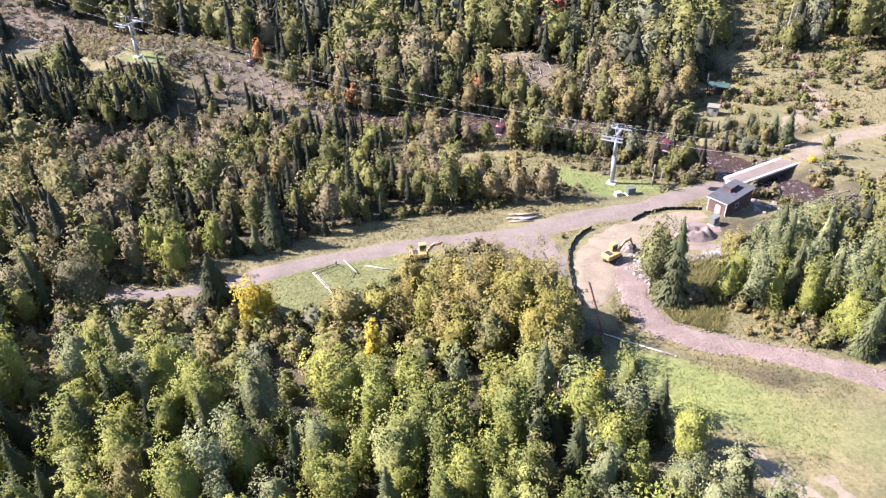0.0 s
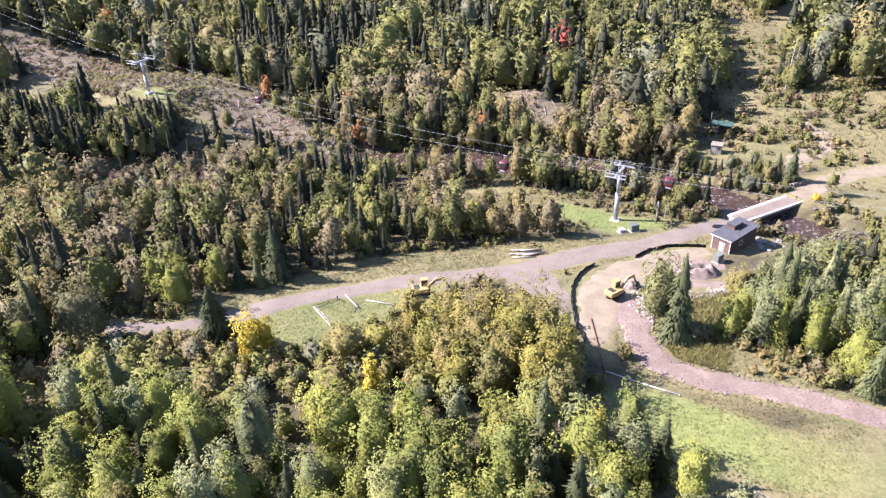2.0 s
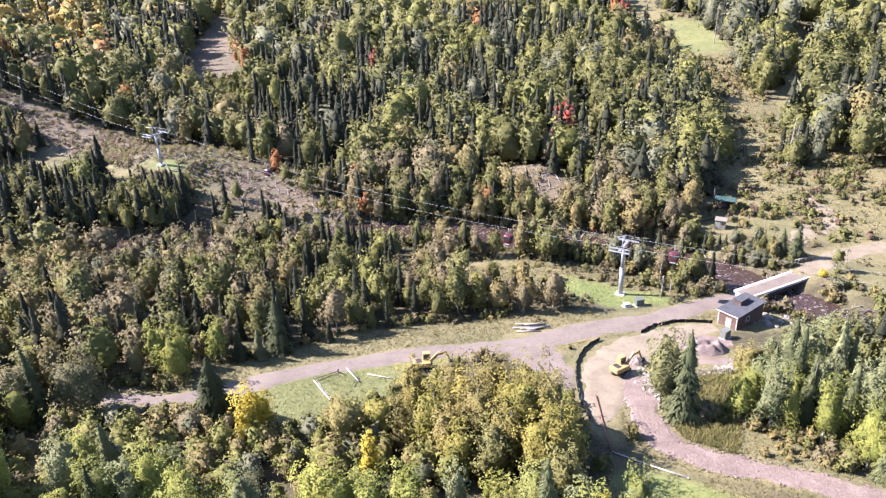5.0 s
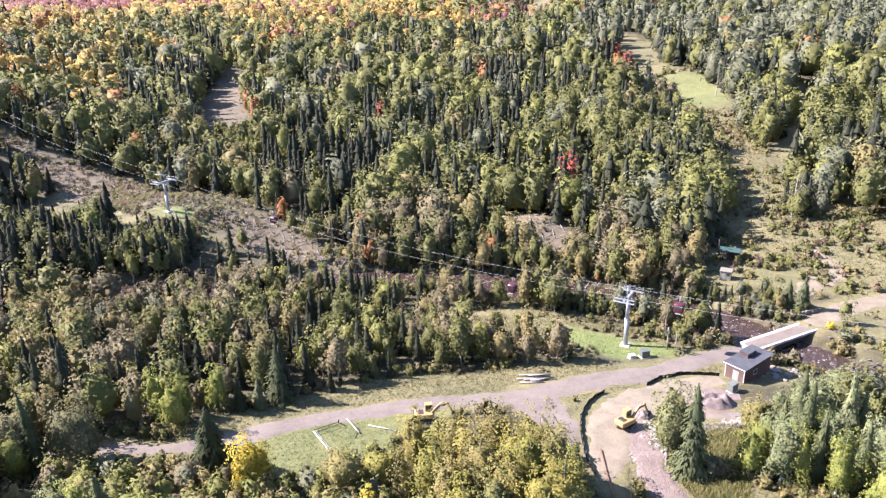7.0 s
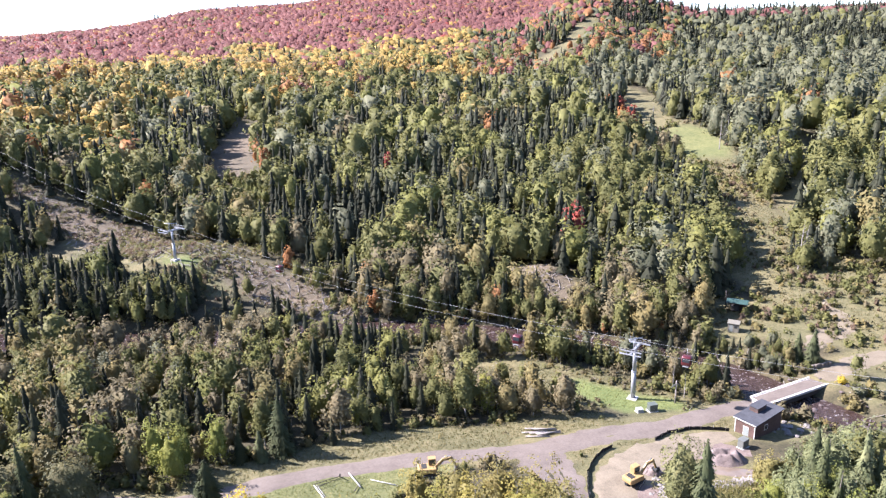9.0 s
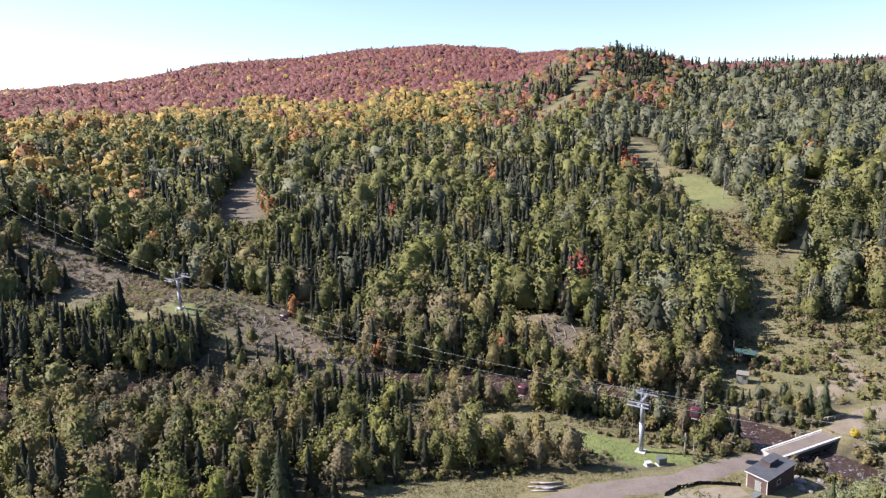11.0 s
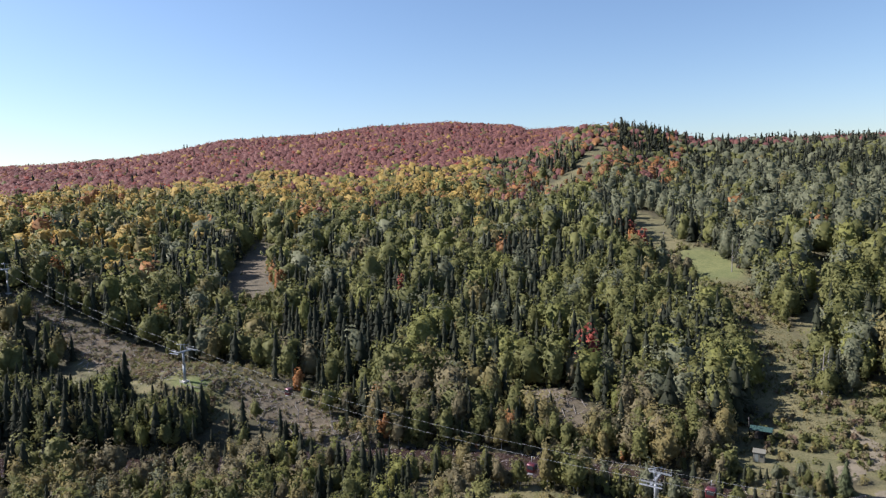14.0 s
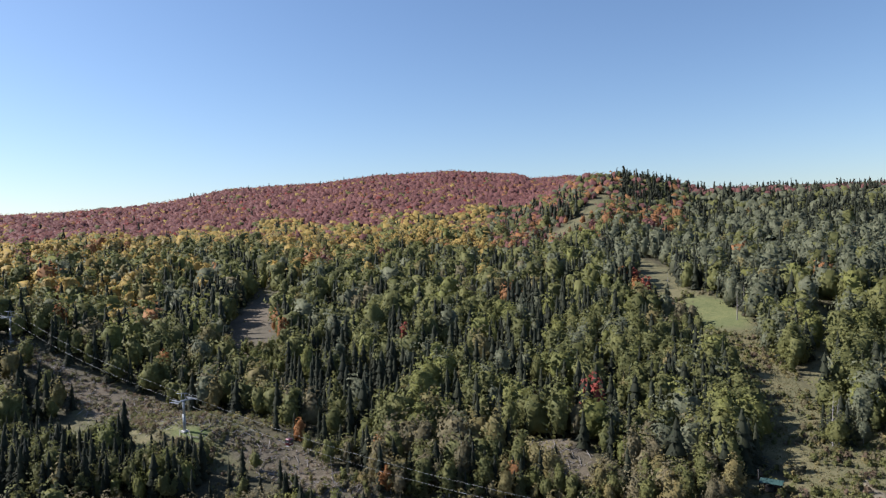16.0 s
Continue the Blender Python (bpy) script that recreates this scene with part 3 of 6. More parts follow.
def conifer(h, w, cards, size, rng, base=0.06, skirts=5, sides=7):
    """Spire of a spruce or fir: drooping boughs in whorls round a dense inside, ragged at the tip."""
    u = 1 - np.sqrt(rng.uniform(0.0, 1.0, cards))
    whorl = np.maximum(6, int(h * 1.8))
    u = (np.floor(u * whorl) + rng.uniform(0.1, 0.7, cards)) / whorl
    z = h * (base + (1 - base) * u)
    f1 = rng.uniform(0, 6.28)
    reach = (w / 2) * (1 - u) ** 0.72 * (0.72 + 0.28 * np.sin(u * whorl * 6.28)) + 0.05
    th = rng.uniform(0, 2 * math.pi, cards)
    lump = 1 + 0.24 * np.sin(th * 3 + z * 2.1) + 0.16 * np.sin(th + f1 + z) + rng.normal(size=cards) * 0.16
    k = rng.uniform(0.45, 1.0, cards) ** 0.7
    r = reach * lump * k
    p = np.stack([np.cos(th) * r, np.sin(th) * r, z - 0.28 * r], 1)
    soft = np.stack([np.cos(th), np.sin(th), np.full(cards, 0.35)], 1)
    soft /= np.linalg.norm(soft, axis=1)[:, None]
    n = np.stack([np.cos(th) * 0.55, np.sin(th) * 0.55, np.full(cards, 0.8)], 1) + rng.normal(size=(cards, 3)) * 0.28
    n /= np.linalg.norm(n, axis=1)[:, None]
    out = np.stack([np.cos(th), np.sin(th), np.full(cards, -0.45)], 1)
    a = out - n * (out * n).sum(1)[:, None]
    a /= np.linalg.norm(a, axis=1)[:, None]
    b = np.cross(n, a)
    ln = (size * rng.uniform(0.8, 1.5, cards))[:, None] * (0.5 + 0.5 * (1 - u))[:, None]
    wd = ln * 0.42
    v = np.stack([p - a * ln * 0.5 - b * wd * 0.55, p + a * ln * 0.6, p - a * ln * 0.5 + b * wd * 0.55], 1)
    v = v[:, ::-1] if ((np.cross(v[:, 1] - v[:, 0], v[:, 2] - v[:, 0]) * n).sum() < 0) else v
    soft = soft * 0.8 + n * 0.25
    soft /= np.linalg.norm(soft, axis=1)[:, None]
    sv, sn = [], []
    for j in range(skirts):                                             # the dense inside: skirts one above the other
        q0, q1 = j / skirts, min(1.0, (j + 1.5) / skirts)
        ang = (np.arange(sides) + 0.5 * (j % 2)) * 2 * math.pi / sides
        rr = 0.88 * (w / 2) * (1 - q0) ** 0.72 * rng.uniform(0.62, 1.12, sides)
        ring = np.stack([np.cos(ang) * rr, np.sin(ang) * rr, h * (base + (1 - base) * q0) - 0.2 * rr], 1)
        tip = np.array([0, 0, h * (base + (1 - base) * q1) * (0.97 if j == skirts - 1 else 1.0)])
        nr_ = np.stack([np.cos(ang), np.sin(ang), np.full(sides, 0.3)], 1)
        nr_ /= np.linalg.norm(nr_, axis=1)[:, None]
        nx = np.roll(np.arange(sides), -1)
        tri = np.stack([ring, ring[nx], np.broadcast_to(tip, ring.shape)], 1)
        tn = np.stack([nr_, nr_[nx], nr_], 1)
        sv.append(tri.reshape(-1, 3))
        sn.append(tn.reshape(-1, 3))
    return np.concatenate([v.reshape(-1, 3)] + sv), np.concatenate([np.repeat(soft, 3, 0)] + sn)


def open_points(count, x0, x1, y0, y1, rng):
    return np.stack([rng.uniform(x0, x1, count), rng.uniform(y0, y1, count)], 1)


def stick(p0, p1, r0, r1, sides):
    """Tapered branch without caps: verts and quads."""
    p0, p1 = np.array(p0, float), np.array(p1, float)
    d = (p1 - p0) / np.linalg.norm(p1 - p0)
    a = np.cross(d, [0.3, 0.9, 0.1])
    a /= np.linalg.norm(a)
    b = np.cross(d, a)
    th = np.arange(sides) * 2 * math.pi / sides
    ring = np.cos(th)[:, None] * a + np.sin(th)[:, None] * b
    v = np.concatenate([p0 + ring * r0, p1 + ring * r1])
    i = np.arange(sides)
    return v, np.stack([i, (i + 1) % sides, (i + 1) % sides + sides, i + sides], 1)


def wood(h, r, rng, limbs=5, sides=6, top=0.85, spread=0.28, apart=False):
    """Trunk, gently bent, with limbs reaching up into the crown."""
    bend = rng.normal(size=2) * 0.03 * h
    knots = [(0, 0, -0.5)] + [(bend[0] * t * t, bend[1] * t * t, h * top * t) for t in (0.3, 0.6, 1.0)]
    rads = [r * 1.25, r, r * 0.65, r * 0.15]
    segs = [(knots[j], knots[j + 1], rads[j], rads[j + 1], sides) for j in range(3)]
    for _ in range(limbs):
        t = rng.uniform(0.3, 0.8)
        th = rng.uniform(0, 6.28)
        s = np.array([bend[0] * t * t, bend[1] * t * t, h * top * t])
        e = s + np.array([math.cos(th), math.sin(th), rng.uniform(0.5, 1.3)]) * h * spread * (1.1 - t) * rng.uniform(0.6, 1.1)
        segs.append((s, e, r * 0.38 * (1.15 - t), r * 0.08, 4))
    if apart:
        out = [join_sticks(segs[:3])]
        return out + [join_sticks([g]) for g in segs[3:]]
    return join_sticks(segs)


def join_sticks(segs):
    vs, fs, k = [], [], 0
    for g in segs:
        v, f = stick(*g)
        vs.append(v)
        fs.append(f + k)
        k += len(v)
    return np.concatenate(vs), np.concatenate(fs)


def tris_of(v):
    return np.arange(len(v)).reshape(-1, 3)


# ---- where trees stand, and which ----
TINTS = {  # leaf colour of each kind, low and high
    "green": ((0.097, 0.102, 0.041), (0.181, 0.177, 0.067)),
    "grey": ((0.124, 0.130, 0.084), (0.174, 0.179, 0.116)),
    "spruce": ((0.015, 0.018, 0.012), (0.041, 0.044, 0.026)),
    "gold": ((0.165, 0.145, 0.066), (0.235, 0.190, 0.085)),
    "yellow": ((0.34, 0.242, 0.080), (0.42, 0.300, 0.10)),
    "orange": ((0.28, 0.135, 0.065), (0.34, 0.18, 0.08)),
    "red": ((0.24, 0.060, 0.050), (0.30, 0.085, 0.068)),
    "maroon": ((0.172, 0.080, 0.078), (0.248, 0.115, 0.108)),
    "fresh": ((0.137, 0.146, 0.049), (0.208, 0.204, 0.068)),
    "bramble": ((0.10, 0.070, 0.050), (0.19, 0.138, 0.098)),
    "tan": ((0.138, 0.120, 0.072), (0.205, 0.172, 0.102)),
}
KINDS = list(TINTS)


def mix_at(x, y):
    """Shares of the kinds at each place."""
    r, az = np.hypot(x, y), np.degrees(np.arctan2(x, y))
    s = river_s(x, y)
    def row(**k):
        return np.array([k.get(n, 0.0) for n in KINDS])
    out = np.tile(row(green=.68, grey=.13, spruce=.11, gold=.03, orange=.008, red=.001, tan=.041), (len(x), 1))
    def put(mask, **k):
        out[mask] = row(**k)
    patch = wobble(x * 1.7 + 7, y * 1.7) + 0.5 * wobble(x * 4.4, y * 4.4)
    put((s > 0) & (r < 620) & (patch > 0.30), green=.10, spruce=.87, grey=.03)
    put((s > 0) & (r < 620) & (patch < -0.2), green=.46, fresh=.21, grey=.16, spruce=.11, gold=.04, tan=.02)
    put((s > 0) & (s < 30) & (x > -40), green=.35, spruce=.23, gold=.16, tan=.26)
    put((s > 0) & (s < 110) & (x < -40), green=.42, spruce=.47, tan=.07, gold=.037, orange=.003)
    put((s > 0) & (s < 42) & (x < -45) & (x > -140), spruce=.68, green=.18, fresh=.14)
    lobes = 9 * wobble(x * 3.1, y * 2.7)
    dark = ((x + 0.02 * y + lobes > -112) & (x + lobes < 24) & (y + lobes > 232) & (y + lobes < 335))
    left = (x + lobes > -215) & (x + lobes < -128) & (y + lobes > 285) & (y + lobes < 420)
    put(left & (patch > -0.75), green=.27, fresh=.10, grey=.04, spruce=.51, gold=.06, orange=.02)
    dark |= (x + lobes > 10) & (x + lobes < 62) & (y + lobes > 330) & (y + lobes < 410)
    put(dark & (patch > -0.75), green=.10, fresh=.03, grey=.02, spruce=.84, gold=.01)
    put((s <= 0) & (y > 90) & (x < 16), green=.20, fresh=.18, spruce=.56, gold=.02, tan=.04)
    put((s <= 0) & (y > 105) & (x > -12) & (x < 24), green=.35, gold=.20, tan=.27, orange=.01, spruce=.17)
    put((s <= 0) & (y > 90) & (x < -38), green=.26, fresh=.14, spruce=.32, gold=.08, tan=.20)
    put((s <= 0) & (y > 118) & (x < -44), green=.24, fresh=.08, spruce=.20, gold=.14, tan=.31, orange=.01, grey=.02)
    put((s <= 0) & (y <= 90) & (x < 24), green=.70, grey=.13, spruce=.12, gold=.04, tan=.01)
    put((s <= 0) & (y <= 90) & (x < -40), green=.52, grey=.06, spruce=.36, gold=.06)
    put((s <= 0) & (x >= 24), green=.50, grey=.22, spruce=.28)
    put((s <= 0) & (x > 12) & (y < 70), green=.42, grey=.46, spruce=.12)
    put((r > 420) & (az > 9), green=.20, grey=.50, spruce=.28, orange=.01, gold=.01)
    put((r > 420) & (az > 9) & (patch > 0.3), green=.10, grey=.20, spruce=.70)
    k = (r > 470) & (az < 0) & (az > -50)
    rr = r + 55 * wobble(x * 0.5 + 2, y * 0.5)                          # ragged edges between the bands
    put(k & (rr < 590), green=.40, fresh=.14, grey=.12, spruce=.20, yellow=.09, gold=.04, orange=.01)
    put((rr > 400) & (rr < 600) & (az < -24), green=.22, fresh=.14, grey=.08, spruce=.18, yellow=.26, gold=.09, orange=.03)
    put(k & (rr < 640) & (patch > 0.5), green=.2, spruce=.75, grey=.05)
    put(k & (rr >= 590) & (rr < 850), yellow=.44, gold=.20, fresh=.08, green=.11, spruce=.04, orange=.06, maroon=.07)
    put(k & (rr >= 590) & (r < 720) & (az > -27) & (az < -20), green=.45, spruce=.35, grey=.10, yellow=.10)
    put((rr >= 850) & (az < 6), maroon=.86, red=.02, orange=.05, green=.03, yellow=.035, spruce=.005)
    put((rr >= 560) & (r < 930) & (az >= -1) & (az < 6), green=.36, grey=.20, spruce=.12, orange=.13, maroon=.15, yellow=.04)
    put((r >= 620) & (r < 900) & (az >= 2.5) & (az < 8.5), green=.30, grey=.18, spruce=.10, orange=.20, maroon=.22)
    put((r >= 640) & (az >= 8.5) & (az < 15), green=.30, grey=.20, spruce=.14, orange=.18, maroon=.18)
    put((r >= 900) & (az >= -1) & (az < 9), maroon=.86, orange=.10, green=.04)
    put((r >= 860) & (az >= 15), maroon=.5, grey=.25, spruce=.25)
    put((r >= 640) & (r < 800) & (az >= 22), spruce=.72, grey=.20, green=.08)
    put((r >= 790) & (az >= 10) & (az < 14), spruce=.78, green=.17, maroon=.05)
    return out / out.sum(1)[:, None]


def grow(x, y):
    """Trees stay lower on the near bank and along the water."""
    s = river_s(x, y)
    f = np.where((s < 0) & (y > 95) & (x < 30), 0.76, 1.0)
    f = np.where((s > 0) & (s < 42) & (x > -84) & (x < -45), 0.64, f)
    r, az = np.hypot(x, y), np.degrees(np.arctan2(x, y))
    f = np.where((az > 3) & (az < 8) & (r > 585) & (r < 725), 0.42, f)
    f = np.where((x > 76) & (x < 101) & (y > 285) & (y < 348), 0.60, f)
    return np.where((s > 0) & (s < 24) & (x > -30) & (x < 62), 0.85, f)


def may_stand(x, y):
    """True where nothing keeps a tree away."""
    ok = np.abs(river_s(x, y)) > 6.8
    n = 0.9 * wobble(x * 4.1, y * 3.7)
    for line, margin, kind in CLEAR:
        ok &= strip_dist(x, y, line) + n > margin * (0.55 if kind != "bare" else 1.0)
    ok &= ~((x > 30) & (y > 90) & (y < 130) & (x < 46 + (y - 92) * 1.6) & (river_s(x, y) < 0))
    ok &= ~((x > -62) & (x < 17) & (y > np.where(x < -28, 66.5, 62.0) + 1.5 * wobble(x * 3, y * 3)) & (y < 92))
    ok &= ~((x > 17) & (x < 40) & (y > 66) & (y < 104))
    ok &= ~((y < 68) & (x > 17.8 + (66 - y) * 0.5))
    rs = river_s(x, y)
    ok &= ~((x > -32) & (x < 18) & (rs < 0) & (rs > -12))
    ok &= ~((x > 45) & (x < 90) & (np.abs(rs) < 11) & (y > 118))
    ok &= ~((x > -50) & (x < 26) & (y > 96) & (strip_dist(x, y, VERGE) < np.where(x < -22, 0.8, 2.6)))
    ok &= ~((x > 20) & (x < 48) & (y > 112) & (y < 133))
    ok &= ~((x > -16) & (x < 20) & (y > 88) & (y < 106))
    ok &= ~((x > -14) & (x < 17) & (y > 66) & (y < 92))      # kept for the golden trees
    ok &= ~((x > -40) & (x < -25) & (rs < 0) & (rs > -8.5))
    ok &= ~((x > 22) & (x < 60) & (rs < 0) & (rs > -28) & (y > 118))
    ok &= ~((x > 8) & (x < 32) & (y > 96) & (y < 119))
    ok &= ~((x > -104) & (x < -80) & (rs > 0) & (y < 208))              # the slope below the second tower
    ok &= ~((x > 73) & (x < 90) & (y > 380) & (y < 424))                 # room for the maples by the run
    ok &= ~((x > 56) & (x < 100) & (rs > 0) & (y < 172))                 # low brush beyond the bridge
    ok &= ~((x > 0.375 * y) & (x < 0.452 * y) & (y > 172) & (y < 262))   # the lower run
    ok &= ~((x > -168) & (x < -76) & (rs > 14) & (rs < 60))              # the open knoll
    ok &= ~((x > -200) & (x < -64) & (rs > 0) & (rs < 14))              # the close stand on the far bank
    return ok


def scatter(r0, r1, gap0, gap1, az0, az1, rng):
    pts = []
    r = r0
    while r < r1:
        gap = gap0 + (gap1 - gap0) * (r - r0) / (r1 - r0)
        n = int(math.radians(az1 - az0) * r / gap)
        a = np.radians(az0 + (az1 - az0) * (np.arange(n) + rng.uniform(0, 1)) / n) + rng.uniform(-0.42, 0.42, n) * gap / r
        rr = r + rng.uniform(-0.42, 0.42, n) * gap
        pts.append(np.stack([rr * np.sin(a), rr * np.cos(a)], 1))
        r += gap
    p = np.concatenate(pts)
    x, y = p[:, 0], p[:, 1]
    p = p[may_stand(x, y)]
    m = mix_at(p[:, 0], p[:, 1])
    pick = (rng.uniform(size=(len(p), 1)) > np.cumsum(m, 1)).sum(1).clip(0, len(KINDS) - 1)
    return p, pick


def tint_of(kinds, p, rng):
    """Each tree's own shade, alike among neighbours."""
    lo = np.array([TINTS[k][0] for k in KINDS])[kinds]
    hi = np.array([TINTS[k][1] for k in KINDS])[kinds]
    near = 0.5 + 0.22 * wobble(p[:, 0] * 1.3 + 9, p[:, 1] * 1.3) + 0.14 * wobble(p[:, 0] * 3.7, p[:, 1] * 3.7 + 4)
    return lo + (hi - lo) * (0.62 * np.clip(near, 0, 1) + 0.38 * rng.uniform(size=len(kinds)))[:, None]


SPRUCE = KINDS.index("spruce")


def woods(name, p, kinds, templates, heights, leaf, label, rng):
    """Many trees as one mesh: each a turned, scaled copy of a template (foliage verts, wood verts, wood faces)."""
    V, F, T, N = [], {3: [], 4: []}, [], []
    k = 0
    tints = tint_of(kinds, p, rng)
    which = rng.integers(0, len(templates), len(p))
    z = height(p[:, 0], p[:, 1])
    hs = rng.uniform(*heights, len(p))
    hs = hs * grow(p[:, 0], p[:, 1]) * (1 + 0.10 * wobble(p[:, 0] * 1.7, p[:, 1] * 1.7)) * np.exp(rng.normal(size=len(p)) * 0.13)
    hs = np.minimum(hs, heights[1] * 1.08)
    th = rng.uniform(0, 6.283, len(p))
    wide = rng.uniform(0.85, 1.2, len(p))
    for j, (fv, fn, wv, wf) in enumerate(templates):
        sel = np.nonzero(which == j)[0]
        if not len(sel):
            continue
        c, s = np.cos(th[sel]), np.sin(th[sel])
        for v, nv, faces in ((fv, fn, tris_of(fv)), (wv, None, wf)):
            if v is None:
                continue
            q = np.empty((len(sel), len(v), 3))
            sc = (hs[sel] * wide[sel])[:, None]
            q[:, :, 0] = (v[None, :, 0] * c[:, None] - v[None, :, 1] * s[:, None]) * sc + p[sel, 0][:, None]
            q[:, :, 1] = (v[None, :, 0] * s[:, None] + v[None, :, 1] * c[:, None]) * sc + p[sel, 1][:, None]
            q[:, :, 2] = v[None, :, 2] * hs[sel][:, None] + z[sel][:, None]
            f = (faces[None] + (np.arange(len(sel)) * len(v))[:, None, None]).reshape(-1, faces.shape[1]) + k
            V.append(q.reshape(-1, 3))
            F[faces.shape[1]].append(f)
            col = np.concatenate([np.repeat(tints[sel], len(v), 0), np.ones((len(sel) * len(v), 1))], 1)
            T.append(col)
            if nv is None:
                N.append(np.zeros((len(sel) * len(v), 3)))
            else:
                m = np.empty_like(q)
                m[:, :, 0] = nv[None, :, 0] * c[:, None] - nv[None, :, 1] * s[:, None]
                m[:, :, 1] = nv[None, :, 0] * s[:, None] + nv[None, :, 1] * c[:, None]
                m[:, :, 2] = nv[None, :, 2]
                N.append(m.reshape(-1, 3))
            k += len(sel) * len(v)
    faces = [np.concatenate(F[n]) for n in (3, 4) if F[n]]
    MI = [np.full(len(f), j) for j, f in enumerate(faces)]
    ob = link_mesh(name, np.concatenate(V), faces, [leaf, M_BIRCH if leaf == M_LEAF else M_BARK], tint=np.concatenate(T), mat_index=np.concatenate(MI), smooth=True, normals=np.concatenate(N))
    return tagged(ob, label, "forest", kind="stuff")


def unit_broad(cards, size, rng, n, trunk=4, limbs=0, clumps=16, width=0.42, base=0.12, up=0.3, solid=10):
    """Templates of height 1."""
    out = []
    for _ in range(n):
        w = width * rng.uniform(0.8, 1.2)
        fv, fn = broadleaf(10, 10 * w, cards, size, rng, clumps, base * rng.uniform(0.7, 1.3), 0.0, up, 0.42, solid)
        wv, wf = (None, None) if not trunk else wood(10, 0.13, rng, limbs, trunk)
        out.append((fv / 10, fn, None if wv is None else wv / 10, wf))
    return out


def unit_con(cards, size, rng, n, trunk=4, width=0.27, skirts=5, sides=6):
    out = []
    for _ in range(n):
        fv, fn = conifer(10, 10 * width * rng.uniform(0.75, 1.3), cards, size, rng, 0.06, skirts, sides)
        wv, wf = (None, None) if not trunk else wood(10, 0.12, rng, 0, trunk, 0.95)
        out.append((fv / 10, fn, None if wv is None else wv / 10, wf))
    return out


def belt(r0, r1, g0, g1, tb, tc, hb, hc, tag, az=(-46, 37), extra=0):
    p, kinds = scatter(r0, r1, g0, g1, *az, rng)
    c = kinds == SPRUCE
    if extra:                                                       # spruce stands closer than the rest
        q = np.repeat(p[c], extra, 0) + rng.normal(size=(c.sum() * extra, 2)) * g0 * 0.42
        q = q[may_stand(q[:, 0], q[:, 1])]
        p, kinds = np.concatenate([p, q]), np.concatenate([kinds, np.full(len(q), SPRUCE)])
        c = kinds == SPRUCE
    woods("broadleaf_woods", p[~c], kinds[~c], tb, hb, M_LEAF, "mixed broadleaf trees turning colour " + tag, rng)
    woods("conifer_woods", p[c], kinds[c], tc, hc, M_NEEDLE, "dark pointed spruce and fir " + tag, rng)


NEAR_R = 112.0
TB_NEAR = unit_broad(720, 0.44, rng, 10, 4, 2, 20, 0.58, 0.10, 0.16, 1)
TC_NEAR = unit_con(260, 0.75, rng, 8, 4, 0.36, 6, 8)
TB_MID = unit_broad(380, 0.56, rng, 12, 0, 0, 17, 0.64, 0.04, 0.10, 1)
TC_MID = unit_con(110, 1.1, rng, 8, 0, 0.37, 5, 7)
TB_HILL = unit_broad(120, 0.80, rng, 12, 0, 0, 13, 0.66, 0.03, 0.10, 1)
TC_HILL = unit_con(40, 1.6, rng, 8, 0, 0.38, 4, 6)
belt(NEAR_R, 190, 3.9, 4.6, TB_NEAR, TC_NEAR, (8, 13.5), (8, 14.5), "in the river valley", (-52, 39), 0)
belt(190, 360, 5.4, 6.8, TB_MID, TC_MID, (11, 18), (9.5, 17), "on the lower slope")
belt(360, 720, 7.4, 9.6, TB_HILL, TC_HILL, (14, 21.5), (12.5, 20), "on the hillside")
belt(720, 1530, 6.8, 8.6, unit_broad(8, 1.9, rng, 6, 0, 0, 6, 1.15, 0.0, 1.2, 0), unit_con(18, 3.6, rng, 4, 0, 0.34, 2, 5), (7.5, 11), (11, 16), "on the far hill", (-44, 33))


def stand(x0, x1, y0, y1, gap, heights, share, label, templates=None, keep=None):
    """A close stand of one make-up between two lines of the plan."""
    tb, tc = templates or (TB_MID, TC_MID)
    gx_, gy_ = np.meshgrid(np.arange(x0, x1, gap), np.arange(y0, y1, gap))
    p = np.stack([gx_.ravel(), gy_.ravel()], 1) + rng.uniform(-0.45, 0.45, (gx_.size, 2)) * gap
    if keep is not None:
        p = p[keep(p[:, 0], p[:, 1])]
    p = p[np.abs(river_s(p[:, 0], p[:, 1])) > 6.6]
    names = list(share)
    k = np.array([KINDS.index(n) for n in names])[rng.choice(len(names), len(p), p=np.array(list(share.values())))]
    c = k == SPRUCE
    if (~c).any():
        woods("broadleaf_woods", p[~c], k[~c], tb, heights, M_LEAF, label, rng)
    if c.any():
        woods("conifer_woods", p[c], k[c], tc, (heights[0] * 1.05, heights[1] * 1.12), M_NEEDLE, "dark spruce in a stand of " + label, rng)


def clear_of(*lines, margin=0.0):
    return lambda x, y: np.min([strip_dist(x, y, q) for q in lines], axis=0) > margin


stand(69, 84, 410, 480, 5.5, (15, 20), {"spruce": .7, "green": .2, "grey": .1}, "tall trees shading the ski run", (TB_HILL, TC_HILL), clear_of(SKI_RUN))
stand(111, 138, 407, 470, 5.2, (13, 17), {"spruce": .8, "grey": .2}, "dark trees beside the ski run", (TB_HILL, TC_HILL), clear_of(CORRIDOR, SKI_RUN, margin=0.5))
stand(123, 142, 350, 396, 5.0, (13, 18), {"spruce": .5, "grey": .5}, "grey trees above the green run", None, clear_of(SKI_LAWN, CORRIDOR, margin=1))
stand(116, 131, 283, 322, 4.6, (12, 16.5), {"spruce": .6, "grey": .4}, "grey trees dividing the runs", None, clear_of(SKI_RUN, CORRIDOR, margin=0.5))
